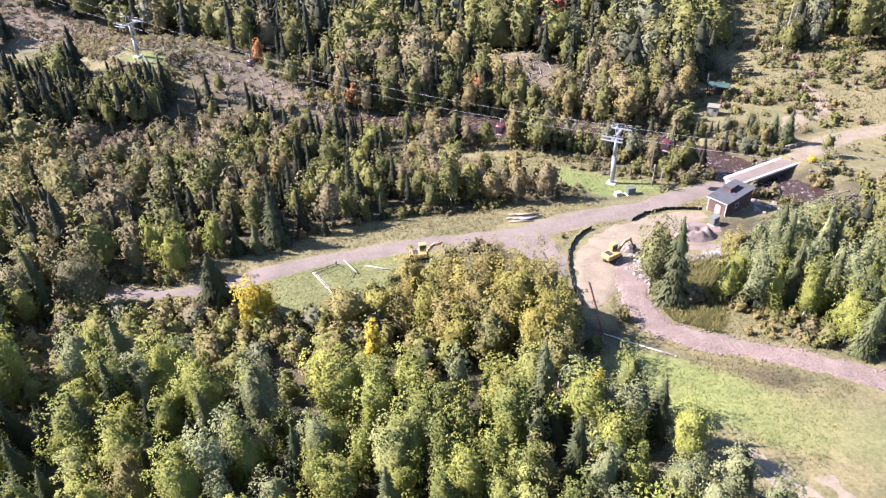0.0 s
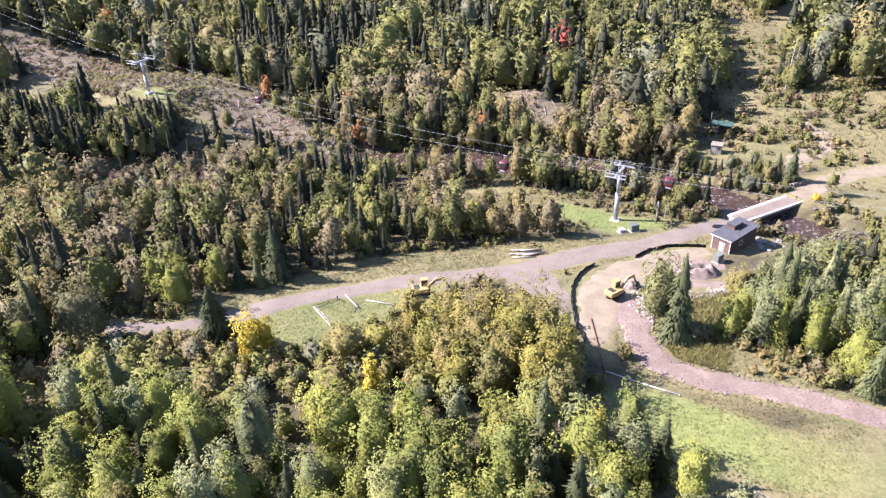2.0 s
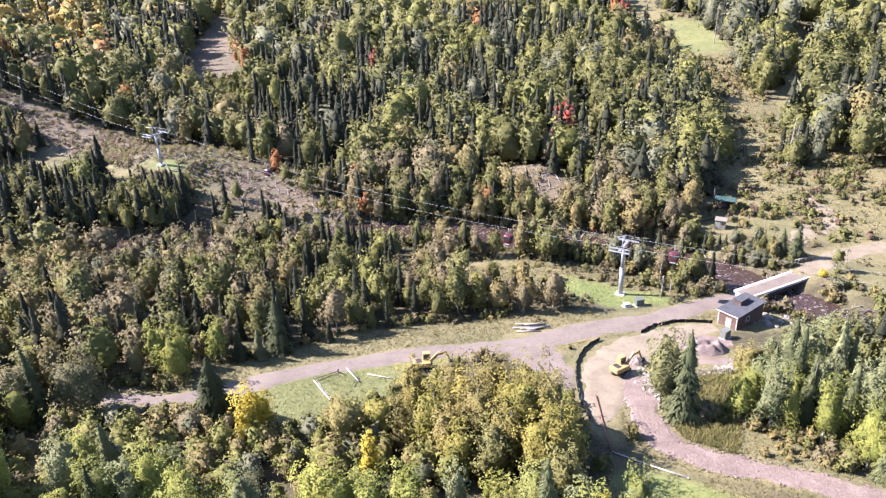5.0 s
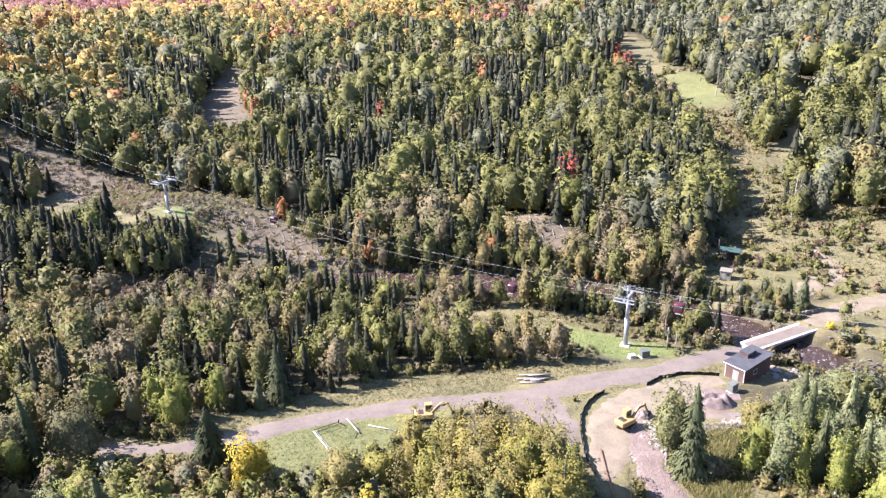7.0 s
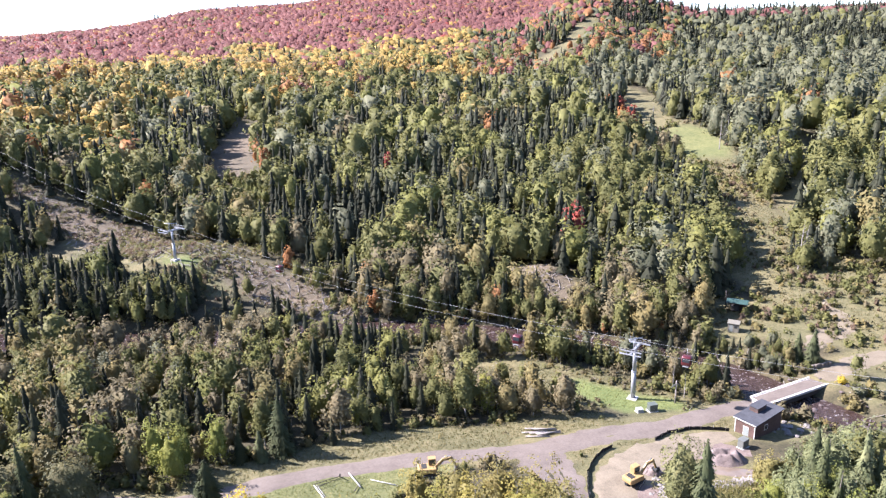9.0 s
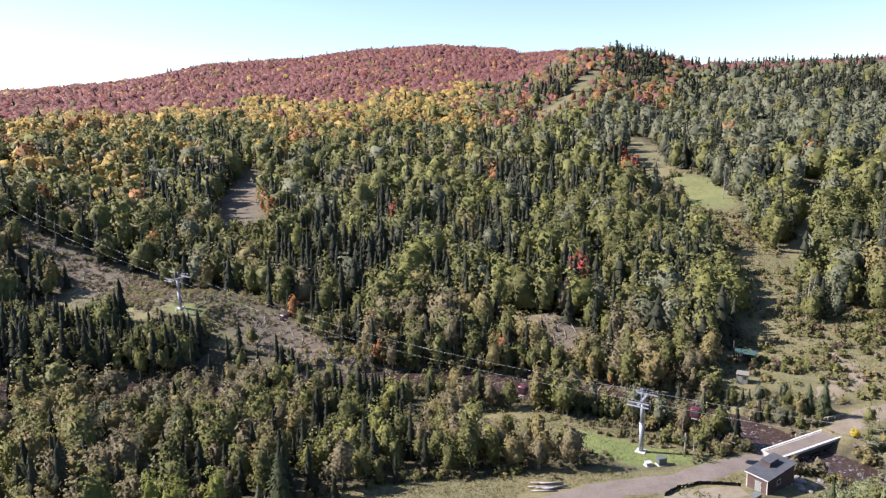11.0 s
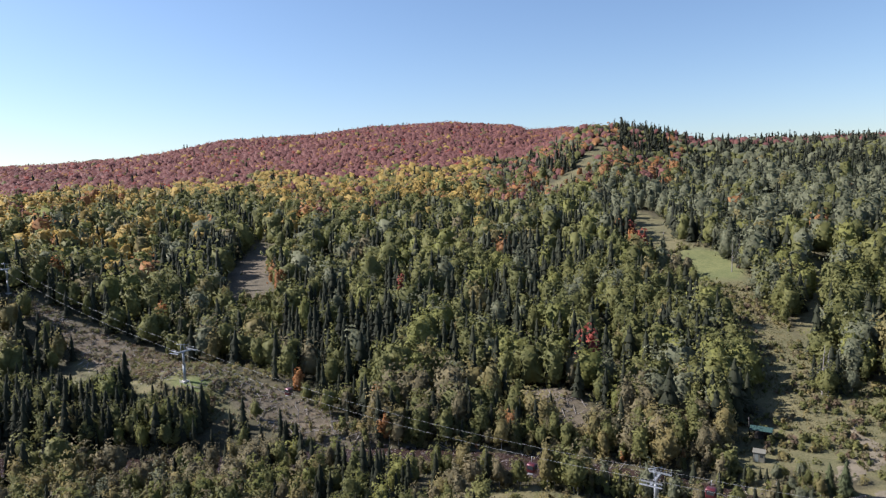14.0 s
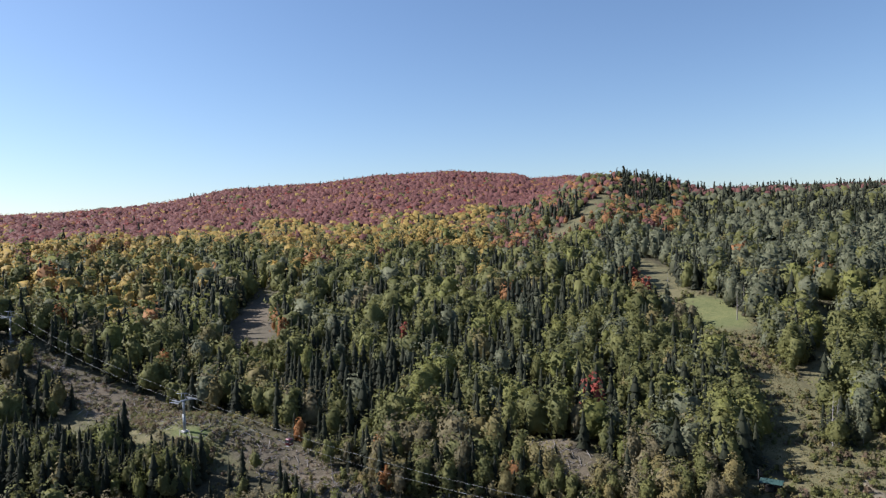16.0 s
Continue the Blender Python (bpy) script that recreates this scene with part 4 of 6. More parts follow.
stand(60, 88, 193, 262, 4.8, (11.5, 15.5), {"spruce": .45, "green": .35, "fresh": .10, "gold": .10}, "trees shading the lower ski run", None, lambda x, y: clear_of(SKI_RUN, HUT_YARD, MOUND, margin=0.5)(x, y) & (x < 0.372 * y))
stand(98, 106, 203, 214, 3.4, (7, 11), {"spruce": .4, "green": .4, "grey": .2}, "trees round the dead birches", (TB_NEAR, TC_NEAR))
stand(-192, -152, 345, 450, 5.6, (15, 20), {"spruce": .85, "green": .15}, "dark trees shading the upper clearing", (TB_HILL, TC_HILL), clear_of(LEFT_RUN))
stand(-128, -92, 272, 336, 4.4, (4.0, 7.5), {"fresh": .45, "green": .45, "gold": .10}, "young light-green trees below the upper clearing", None, lambda x, y: strip_dist(x, y, LEFT_FRONT) < 2)
stand(50, 92, 728, 800, 8.0, (13, 18), {"spruce": .8, "green": .2}, "dark trees beside the top run", (TB_HILL, TC_HILL), clear_of(TOP_RUN, margin=1))
FAR_BANK = {"spruce": .60, "green": .28, "fresh": .10, "gold": .02}
stand(-210, -113, 172, 246, 3.0, (9.0, 13.5), FAR_BANK, "trees crowding the far bank of the river", (TB_NEAR, TC_NEAR), lambda x, y: (river_s(x, y) > 6.8) & (river_s(x, y) < 34 + 2 * wobble(x * 5, y)))
stand(-205, -118, 200, 256, 3.0, (6.0, 8.5), FAR_BANK, "lower trees at the foot of the knoll", (TB_NEAR, TC_NEAR), lambda x, y: (river_s(x, y) > 34) & (river_s(x, y) < 41 + 2 * wobble(x * 5, y)))
stand(-113, -64, 172, 198, 2.8, (8.0, 11.5), FAR_BANK, "dark trees below the second lift tower", (TB_NEAR, TC_NEAR), lambda x, y: (river_s(x, y) > 6.8) & (river_s(x, y) < np.where(x < -84, 19, 9) + 1.5 * wobble(x * 5, y)))
stand(-113, -84, 180, 204, 2.6, (5.0, 7.5), FAR_BANK, "young trees under the second lift tower", (TB_NEAR, TC_NEAR), lambda x, y: (river_s(x, y) > 19) & (river_s(x, y) < 26 + 1.5 * wobble(x * 5, y)))
stand(-70, 16, 170, 210, 4.2, (8.0, 12), {"spruce": .40, "green": .22, "tan": .18, "gold": .12, "orange": .03, "fresh": .05}, "mixed trees on the far bank", (TB_NEAR, TC_NEAR),
      lambda x, y: (river_s(x, y) > np.where(x < -34, 20, 9)) & (river_s(x, y) < 34) & (strip_dist(x, y, MOUND) > 1) & (strip_dist(x, y, MOUND_FRONT) > 1) & (strip_dist(x, y, SCREE) > 0.5))
stand(50, 74, 148, 161, 2.7, (2.8, 5.2), {"green": .46, "grey": .20, "gold": .12, "spruce": .12, "fresh": .10}, "dense young trees between the river and the hut", (TB_NEAR, TC_NEAR), lambda x, y: (river_s(x, y) > 6.8) & (strip_dist(x, y, FAR_ROAD) > 2))
stand(14, 62, 124, 172, 2.6, (5.5, 9.0), {"spruce": .20, "green": .50, "gold": .11, "tan": .07, "grey": .12}, "young trees hiding the river", (TB_NEAR, TC_NEAR),
      lambda x, y: (river_s(x, y) < -6.6) & (river_s(x, y) > -13 - 0.8 * wobble(x * 6, y * 6)) & (strip_dist(x, y, ROAD) > 2.5) & ((x < 50) | (y > 137)) & (strip_dist(x, y, [(58, 132, 3), (79, 144.5, 3)]) > 1.5))


# ---- single trees on the near side ----
def tree_parts(h, w, cards, size, kind, leaf, bark, rng, limbs=5, clumps=20, base=0.25, airy=0.0):
    foliage = conifer(h, w, cards, size, rng) if kind == "con" else broadleaf(h, w, cards, size, rng, clumps, base, airy, 0.22, 0.40)
    pieces = wood(h, 0.011 * h + 0.03, rng, 0 if kind == "con" else limbs, 7, 0.96 if kind == "con" else 0.86, apart=True)
    return foliage, pieces


def single_tree(name, label, h, w, cards, size, kind, leaf, bark, rng, group="", **k):
    (fv, fn), pieces = tree_parts(h, w, cards, size, kind, leaf, bark, rng, **k)
    top = root(name, Matrix(), label, "tree", group)
    for n, (wv, wf) in enumerate(pieces):
        link_mesh("limb" if n else "trunk", wv, [wf], [bark], top, smooth=True)
    link_mesh("crown", fv, [tris_of(fv)], [leaf], top, smooth=True, normals=fn)
    return top


def place_all(masters, spots, rng, scale=(0.74, 1.2)):
    """The first spots take the masters themselves, the rest copies of them."""
    for n, (x, y) in enumerate(spots):
        k = float(rng.uniform(*scale))
        m = Matrix.Translation((x, y, hz(x, y))) @ Matrix.Rotation(float(rng.normal() * 0.045), 4, "X") @ Matrix.Rotation(float(rng.uniform(0, 6.28)), 4, "Z") @ Matrix.Diagonal((k * float(rng.uniform(0.85, 1.2)), k * float(rng.uniform(0.85, 1.2)), k * float(rng.uniform(0.85, 1.15)), 1))
        src = masters[n % len(masters)]
        if n < len(masters):
            src.matrix_world = m
        else:
            c = copy_thing(src, Matrix())
            c.matrix_basis = m


near_p, near_k = scatter(34, NEAR_R, 3.7, 3.8, -50, 39, rng)
fir = open_points(420, 41, 78, 64, 108, rng)                          # firs thicken the wood beside the dirt track
fir = fir[may_stand(fir[:, 0], fir[:, 1]) & (np.hypot(fir[:, 0], fir[:, 1]) < NEAR_R + 8)][:30]
groups = {}
for (x, y), k in zip(near_p, near_k):
    groups.setdefault(KINDS[k], []).append((float(x), float(y)))
groups["fir"] = [(float(x), float(y)) for x, y in fir]
M_NEEDLE_FIR = leaf_mat("fir_needles", stops=[(0.0, (0.070, 0.082, 0.038)), (0.6, (0.105, 0.118, 0.056)), (1.0, (0.150, 0.160, 0.082))], trans=0.15)
KIND_MAKE = {
    "green": ("aspen", "slender green aspen with fluttering leaves", "broad", M_LEAF_GREEN, M_BIRCH),
    "grey": ("birch", "grey-green birch with pale bark", "broad", None, M_BIRCH),
    "spruce": ("spruce", "dark green pointed spruce", "con", M_NEEDLE_DARK, M_BARK),
    "fir": ("fir", "soft grey-green fir beside the dirt track", "con", M_NEEDLE_FIR, M_BARK),
    "gold": ("birch", "birch turning golden green", "broad", M_LEAF_GOLD, M_BIRCH),
    "yellow": ("aspen", "aspen in bright yellow autumn leaf", "broad", M_LEAF_YELLOW, M_BIRCH),
    "orange": ("maple", "maple in orange autumn leaf", "broad", M_LEAF_ORANGE, M_BARK),
    "red": ("maple", "maple in red autumn leaf", "broad", M_LEAF_RED, M_BARK),
    "maroon": ("maple", "maple in red autumn leaf", "broad", M_LEAF_RED, M_BARK),
    "fresh": ("aspen", "slender green aspen with fluttering leaves", "broad", M_LEAF_GREEN, M_BIRCH),
    "tan": ("alder", "half-bare alder with tan leaves", "broad", None, M_BARK),
}
M_LEAF_GREY = leaf_mat("birch_leaves", stops=[(0.0, (0.155, 0.172, 0.088)), (1.0, (0.215, 0.233, 0.12))])
M_LEAF_TAN = leaf_mat("alder_leaves", stops=[(0.0, (0.14, 0.132, 0.068)), (1.0, (0.21, 0.19, 0.098))])
for kind, spots in groups.items():
    name, label, shape, leaf, bark = KIND_MAKE[kind]
    leaf = leaf or (M_LEAF_GREY if kind == "grey" else M_LEAF_TAN)
    masters = []
    for _ in range(min(len(spots), 7 if kind in ("green", "spruce") else 3)):
        if shape == "con":
            masters.append(single_tree(name, label, 10.5 * rng.uniform(.85, 1.2), 3.3 * rng.uniform(.8, 1.25), 2100, 0.62, "con", leaf, bark, rng, name + " trees of the near wood"))
        else:
            masters.append(single_tree(name, label, 10.0 * rng.uniform(.85, 1.15), 4.5 * rng.uniform(.7, 1.35), 1700 if kind == "tan" else 3900, 0.185, "broad", leaf, bark, rng, name + " trees of the near wood", clumps=int(rng.integers(26, 40)), base=0.08))
    place_all(masters, spots, rng)


# ---- landmark trees ----
def lone(name, label, x, y, h, w, kind, leaf, bark, cards=1500, size=0.36, **k):
    t = single_tree(name, label, h, w, int(cards * 1.7), size * 0.84, kind, leaf, bark, rng, **k)
    t.matrix_world = Matrix.Translation((x, y, hz(x, y) - 0.05))
    return t


lone("aspen", "bright yellow aspen at the edge of the lawn", -30.0, 78.5, 8.2, 6.4, "broad", M_LEAF_YELLOW, M_BIRCH, 1900, 0.36, base=0.12)
lone("spruce", "dark ragged spruce standing beside the road", -37.5, 84.0, 10.6, 6.6, "con", M_NEEDLE_DARK, M_BARK, 1100, 1.2)
M_LEAF_PINE = leaf_mat("pine_needles", stops=[(0.0, (0.135, 0.135, 0.060)), (1.0, (0.155, 0.155, 0.070))], trans=0.2)
lone("pine", "broad soft-needled pine above the work pad", 29.6, 87.0, 15.0, 7.6, "broad", M_LEAF_PINE, M_BARK, 2100, 0.32, clumps=40, base=0.1, airy=0.12)
lone("spruce", "tall dark spruce beside the broad pine", 32.2, 84.8, 15.4, 5.4, "con", M_NEEDLE_DARK, M_BARK, 1500, 0.95)
lone("birch", "spreading golden-green birch below the pump house", 46.2, 97.6, 6.5, 5.6, "broad", M_LEAF_GOLD, M_BIRCH, 1300, 0.30, clumps=26, base=0.06)
edge_wood = [(45.8, 92.0, 6.5, 0), (49.0, 93.8, 7.5, 1), (50.6, 98.6, 7.5, 0), (53.6, 95.8, 9.5, 1), (54.6, 101.4, 8.0, 0), (57.6, 98.6, 10.0, 1), (58.4, 104.6, 7.5, 0), (61.6, 101.6, 10.0, 0), (63.4, 107.6, 7.5, 0), (66.0, 104.0, 9.5, 1), (43.4, 88.6, 5.0, 0)]
for x, y, h, con in edge_wood:
    if con:
        lone("fir", "soft grey-green fir below the pump house", x, y, h, h * 0.38, "con", M_NEEDLE_FIR, M_BARK, 1100, 0.62, group="trees below the pump house")
    else:
        lone("aspen", "full grey-green aspen below the pump house", x, y, h, h * 0.62, "broad", M_LEAF_GREY, M_BIRCH, 1500, 0.28, group="trees below the pump house", base=0.06, clumps=28)
lone("maple", "small red maple at the edge of the wood", -2.5, 125.5, 7.5, 3.4, "broad", M_LEAF_RED, M_BARK, 900, 0.42, base=0.1)
lone("maple", "orange maple at the edge of the wood", 2.5, 124.5, 9.0, 4.2, "broad", M_LEAF_GOLD, M_BARK, 1100, 0.42, base=0.1)
lone("birch", "thin airy birch with dark bare limbs", -16.0, 75.2, 9.5, 8.0, "broad", M_LEAF_GOLD, M_BARK, 620, 0.32, limbs=14, airy=0.6, base=0.35)
lone("birch", "thin airy birch with dark bare limbs", -11.5, 77.5, 8.5, 7.0, "broad", M_LEAF_GOLD, M_BARK, 620, 0.32, limbs=12, airy=0.6, base=0.25)
lone("birch", "slender pale birch beside the far road", 82.6, 141.8, 6.5, 3.6, "broad", M_LEAF_GOLD, M_BIRCH, 420, 0.30, clumps=14, base=0.3, airy=0.4)
lone("birch", "golden young birch beside the end of the bridge", 78.6, 139.2, 2.2, 2.0, "broad", M_LEAF_YELLOW, M_BIRCH, 320, 0.26, clumps=12, base=0.05)
lone("spruce", "spruce beside the far end of the bridge", 77.0, 149.5, 9.0, 3.8, "con", M_NEEDLE_DARK, M_BARK, 700, 1.0)
lone("spruce", "spruce beside the far end of the bridge", 74.5, 151.5, 7.0, 3.2, "con", M_NEEDLE_DARK, M_BARK, 600, 1.0)
lone("alder", "large dark rounded alder hiding the road", -57.5, 83.5, 11.5, 10.0, "broad", M_LEAF_TAN, M_BARK, 2400, 0.34, clumps=34, base=0.04)
lone("alder", "large dark rounded alder hiding the road", -66.0, 81.5, 11.0, 9.0, "broad", M_LEAF_TAN, M_BARK, 1800, 0.34, clumps=30, base=0.04)
gold_spots = [(-7, 83, 11), (-1.5, 82, 13), (4, 82.5, 13), (10, 81.5, 13), (-4, 76, 12), (2, 75.5, 13.5), (8, 75, 13.5), (11.6, 75.5, 13), (12.4, 69.5, 13), (9.5, 68.5, 12.5), (4, 69, 11), (12.4, 64.5, 10.5), (0.0, 70, 9.5), (-9, 77, 8), (12.6, 72.8, 12), (12.4, 79, 11), (1.0, 79, 12), (6.5, 78.5, 12.5), (-1.5, 72.5, 10.5), (6.0, 72, 11.5)]
for x, y, h in gold_spots:
    lone("birch", "tall birch clump tree in golden autumn leaf", x, y, h, h * 0.56, "broad", M_LEAF_GOLD, M_BIRCH, 2100, 0.30, group="golden birch clump", base=0.06, clumps=38)
lone("aspen", "small bright yellow aspen at the meadow's edge", 16.0, 60.0, 7.0, 2.8, "broad", M_LEAF_YELLOW, M_BIRCH, 700, 0.32, base=0.2)
lone("aspen", "small bright yellow aspen in the wood", -11.0, 67.0, 9.5, 2.8, "broad", M_LEAF_YELLOW, M_BIRCH, 700, 0.32, base=0.3)

# single maples that glow on the slope
MAPLES = [(78.4, 477, 0), (75.4, 421, 0), (79.5, 400, 0), (84.5, 392, 1), (-60.5, 375, 0), (-113.5, 344, 0), (7.4, 242, 0), (26.6, 222, 0), (-143, 276, 0), (-200.7, 292, 0), (-30.2, 184.4, 0), (169.7, 729, 0),
          (81.3, 413, 1), (-45.8, 328, 1), (-62.7, 211, 0), (136.9, 371, 1), (141, 363, 1), (-161, 477, 1)]
for x, y, red in MAPLES:
    far = math.hypot(x, y) > 300
    lone("maple", "maple in vivid %s autumn leaf on the slope" % ("red" if red else "orange"), x, y, 14.5 if far else 8.0, 6.0 if far else 4.0, "broad", M_LEAF_RED if red else M_LEAF_ORANGE, M_BARK, 260 if far else 500, 1.3 if far else 0.75, limbs=3, base=0.1, group="maples on the slope")

# ---- bridge ----
M_CONC = two_scale("pale_weathered_concrete", (0.34, 0.325, 0.30), (0.50, 0.485, 0.455), 0.5, 4.0, bump=0.2, dist=0.02)
M_STEEL_DARK = plain("dark_rusted_girder", (0.035, 0.03, 0.028), 0.7, 0.3, 0.3)
M_GALV = plain("galvanised_steel", (0.30, 0.31, 0.325), 0.5, 0.4, 0.12, 1.5)
M_WHITE = plain("white_paint", (0.44, 0.43, 0.405), 0.5, 0, 0.06)
M_BLACK = plain("black_rubber_and_fabric", (0.022, 0.022, 0.022), 0.85, 0, 0.3)
bridge_dir = math.degrees(math.atan2(9.4, 16.7))
bridge = root("bridge", pose(68.5, 138.0, -0.42, 0, 0, bridge_dir), "flat concrete road bridge over the river, dusted with gravel", "bridge")
box("deck", (22.4, 4.4, 0.35), pose(0, 0, -0.175), M_CONC, bridge)
for sy in (-1, 1):
    box("curb", (22.3, 0.42, 0.14), pose(0, sy * 1.96, 0.07), M_CONC, bridge, "pale concrete curb", 0.04)
    box("girder", (22.0, 0.30, 1.15), pose(0, sy * 1.8, -0.93), M_STEEL_DARK, bridge, "dark steel girder")
for sx in (-1, 1):
    box("abutment", (1.2, 4.4, 3.6), pose(sx * 10.6, 0, -2.22), M_STONE, bridge, "stained concrete abutment", 0.05)
bm = bmesh.new()
bmesh.ops.create_grid(bm, x_segments=40, y_segments=10, size=1, matrix=Matrix.Translation((0, 0, 0.02)) @ Matrix.Diagonal((11.15, 1.5, 1, 1)))
for v in bm.verts:
    v.co.z += 0.025 * noise.noise(v.co * 1.3)
part("gravel_surface", bm, M_ROAD, bridge, "worn pinkish gravel on the deck", True)

# ---- pump house ----
M_SIDING = two_scale("red_brown_wood_siding", (0.065, 0.04, 0.033), (0.115, 0.073, 0.06), 0.8, 6.0, bump=0.2, dist=0.01)
M_SHINGLE = two_scale("dark_grey_roofing", (0.035, 0.037, 0.043), (0.065, 0.068, 0.078), 0.7, 8.0, bump=0.3, dist=0.02)
M_DOOR = plain("grey_green_door_paint", (0.20, 0.22, 0.21), 0.5, 0, 0.1)


def pump_house():
    L, W, h0, h1 = 8.4, 4.0, 3.1, 3.7
    hs = root("pump_house", pose(51.0, 114.6, hz(53, 116) - 0.15, 0, 0, 37), "small red-brown wooden pump house with a dark low roof", "shed")
    # walls: the front is x = 0, the length runs along x
    def sheet(name, corners, thick, material, label=""):
        bm = bmesh.new()
        f = bm.faces.new([bm.verts.new(c) for c in corners])
        bmesh.ops.recalc_face_normals(bm, faces=[f])
        g = bmesh.ops.extrude_face_region(bm, geom=[f])
        for v in (e for e in g["geom"] if isinstance(e, bmesh.types.BMVert)):
            v.co += Vector(thick)
        bmesh.ops.recalc_face_normals(bm, faces=bm.faces)
        return part(name, bm, material, hs, label)
    sheet("wall", [(0, 0, -0.6), (0, W, -0.6), (0, W, h0), (0, 0, h0)], (0.15, 0, 0), M_SIDING, "front wall")
    sheet("wall", [(L, 0, -0.6), (L, W, -0.6), (L, W, h1), (L, 0, h1)], (-0.15, 0, 0), M_SIDING)
    sheet("wall", [(0.16, 0, -0.6), (L - 0.16, 0, -0.6), (L - 0.16, 0, h1 - 0.02), (0.16, 0, h0 + 0.01)], (0, 0.15, 0), M_SIDING, "shaded side wall")
    sheet("wall", [(0.16, W, -0.6), (L - 0.16, W, -0.6), (L - 0.16, W, h1 - 0.02), (0.16, W, h0 + 0.01)], (0, -0.15, 0), M_SIDING)
    sheet("roof", [(-0.35, -0.35, h0 - 0.02), (L + 0.3, -0.35, h1 + 0.03), (L + 0.3, W + 0.35, h1 + 0.03), (-0.35, W + 0.35, h0 - 0.02)], (0, 0, 0.16), M_SHINGLE, "low dark-grey roof")
    for n in range(11):                                 # siding boards on the two seen walls
        box("board", (0.03, W - 0.3, 0.26), pose(-0.012, W / 2, 0.12 + n * 0.27, 0, 4), M_SIDING, hs, bevel=0.005)
        box("board", (L - 0.3, 0.03, 0.26), pose(L / 2, -0.012, 0.12 + n * 0.27, -4), M_SIDING, hs, bevel=0.005)
    for y in (0.06, W - 0.06):
        box("corner_trim", (0.06, 0.16, h0 + 0.3), pose(-0.035, y, h0 / 2 - 0.2), M_WHITE, hs, "white corner board", 0.01)
    box("fascia", (0.05, W + 0.6, 0.20), pose(-0.36, W / 2, h0 + 0.04), M_WHITE, hs, "white fascia board", 0.01)
    d = box("door", (0.06, 0.92, 2.05), pose(-0.05, 1.75, 1.0), M_DOOR, hs, "dark grey door")
    for y in (1.22, 2.28):
        box("door_trim", (0.05, 0.07, 2.2), pose(-0.06, y, 1.05), M_WHITE, hs, "white door trim", 0.01)
    box("door_trim", (0.05, 1.15, 0.07), pose(-0.06, 1.75, 2.16), M_WHITE, hs, "white door trim", 0.01)
    part("handle", add_tube(bmesh.new(), (-0.13, 1.42, 1.0), (-0.08, 1.42, 1.0), 0.035), M_GALV, d)
    w = box("window", (0.9, 0.05, 0.9), pose(3.4, -0.04, 1.7), M_BLACK, hs, "dark side window", 0.01)
    for dx, dz, sx, sz in ((-0.5, 0, 0.1, 1.1), (0.5, 0, 0.1, 1.1), (0, 0.5, 0.9, 0.1), (0, -0.5, 0.9, 0.1)):
        box("window_trim", (sx, 0.07, sz), pose(3.4 + dx, -0.05, 1.7 + dz), M_WHITE, w, "", 0.01)
    c = box("cupola", (2.6, 1.7, 1.0), pose(4.9, 2.75, h1 + 0.25), M_SIDING, hs, "raised red-brown hatch on the roof", 0.02)
    box("cupola_roof", (2.8, 1.9, 0.10), pose(4.9, 2.75, h1 + 0.81, 0, -3), M_SHINGLE, c, "", 0.02)
    for k in range(3):
        box("vent_slat", (0.03, 1.4, 0.06), pose(3.58, 2.75, h1 + 0.2 + k * 0.2, 0, 25), M_BLACK, c, "", 0.005)


pump_house()


def cabinet(x, y, size, turn, colour, label, name="utility_box"):
    m = root(name, pose(x, y, hz(x, y) - 0.06, 0, 0, turn), label, "utility box")
    mt = plain(name + "_paint", colour, 0.5, 0.1, 0.1)
    box("plinth", (size[0] + 0.3, size[1] + 0.3, 0.25), pose(0, 0, 0.10), M_CONC, m, "concrete plinth", 0.03)
    b = box("body", size, pose(0, 0, size[2] / 2 + 0.22), mt, m, "", 0.03)
    box("lid", (size[0] + 0.1, size[1] + 0.1, 0.08), pose(0, 0, size[2] + 0.26, 2), mt, m, "slightly sloping lid", 0.02)
    for sx in (-1, 1):
        d = box("door", (size[0] * 0.46, 0.03, size[2] * 0.85), pose(sx * size[0] * 0.24, -size[1] / 2 - 0.017, size[2] / 2 + 0.22), mt, m, "", 0.008)
        part("handle", add_tube(bmesh.new(), (sx * 0.07, -size[1] / 2 - 0.06, size[2] * 0.5), (sx * 0.07, -size[1] / 2 - 0.06, size[2] * 0.62), 0.02), M_GALV, d)


cabinet(47.8, 111.4, (1.7, 1.1, 1.5), 38, (0.125, 0.132, 0.118), "pale grey-green electrical cabinet beside the pump house")
cabinet(35.6, 126.6, (1.7, 1.3, 1.4), 15, (0.09, 0.105, 0.09), "dark green transformer cabinet on the lawn")
cabinet(33.0, 126.2, (1.2, 1.0, 0.55), 15, (0.34, 0.35, 0.33), "low pale grey box on the lawn")

# ---- utility post with a short cross arm ----
post = root("utility_pole", pose(41.2, 130.6, hz(41.2, 130.6), 0, 0, 20), "short grey pole with slanted cross arms", "pole")
tube("pole", (0, 0, -0.4), (0, 0, 5.2), 0.17, M_DEAD, post, r1=0.12)
tube("cross_arm", (-1.2, 0, 3.7), (0.0, 0, 4.6), 0.07, M_DEAD, post)
tube("cross_arm", (0.8, 0, 4.0), (0.0, 0, 4.7), 0.06, M_DEAD, post)

# ---- lift towers, ropes and cabins ----
LIFT_DIR = Vector((-132.0, 73.4)).normalized()
LIFT_TURN = math.degrees(math.atan2(LIFT_DIR.y, LIFT_DIR.x))
GAUGE = 2.6


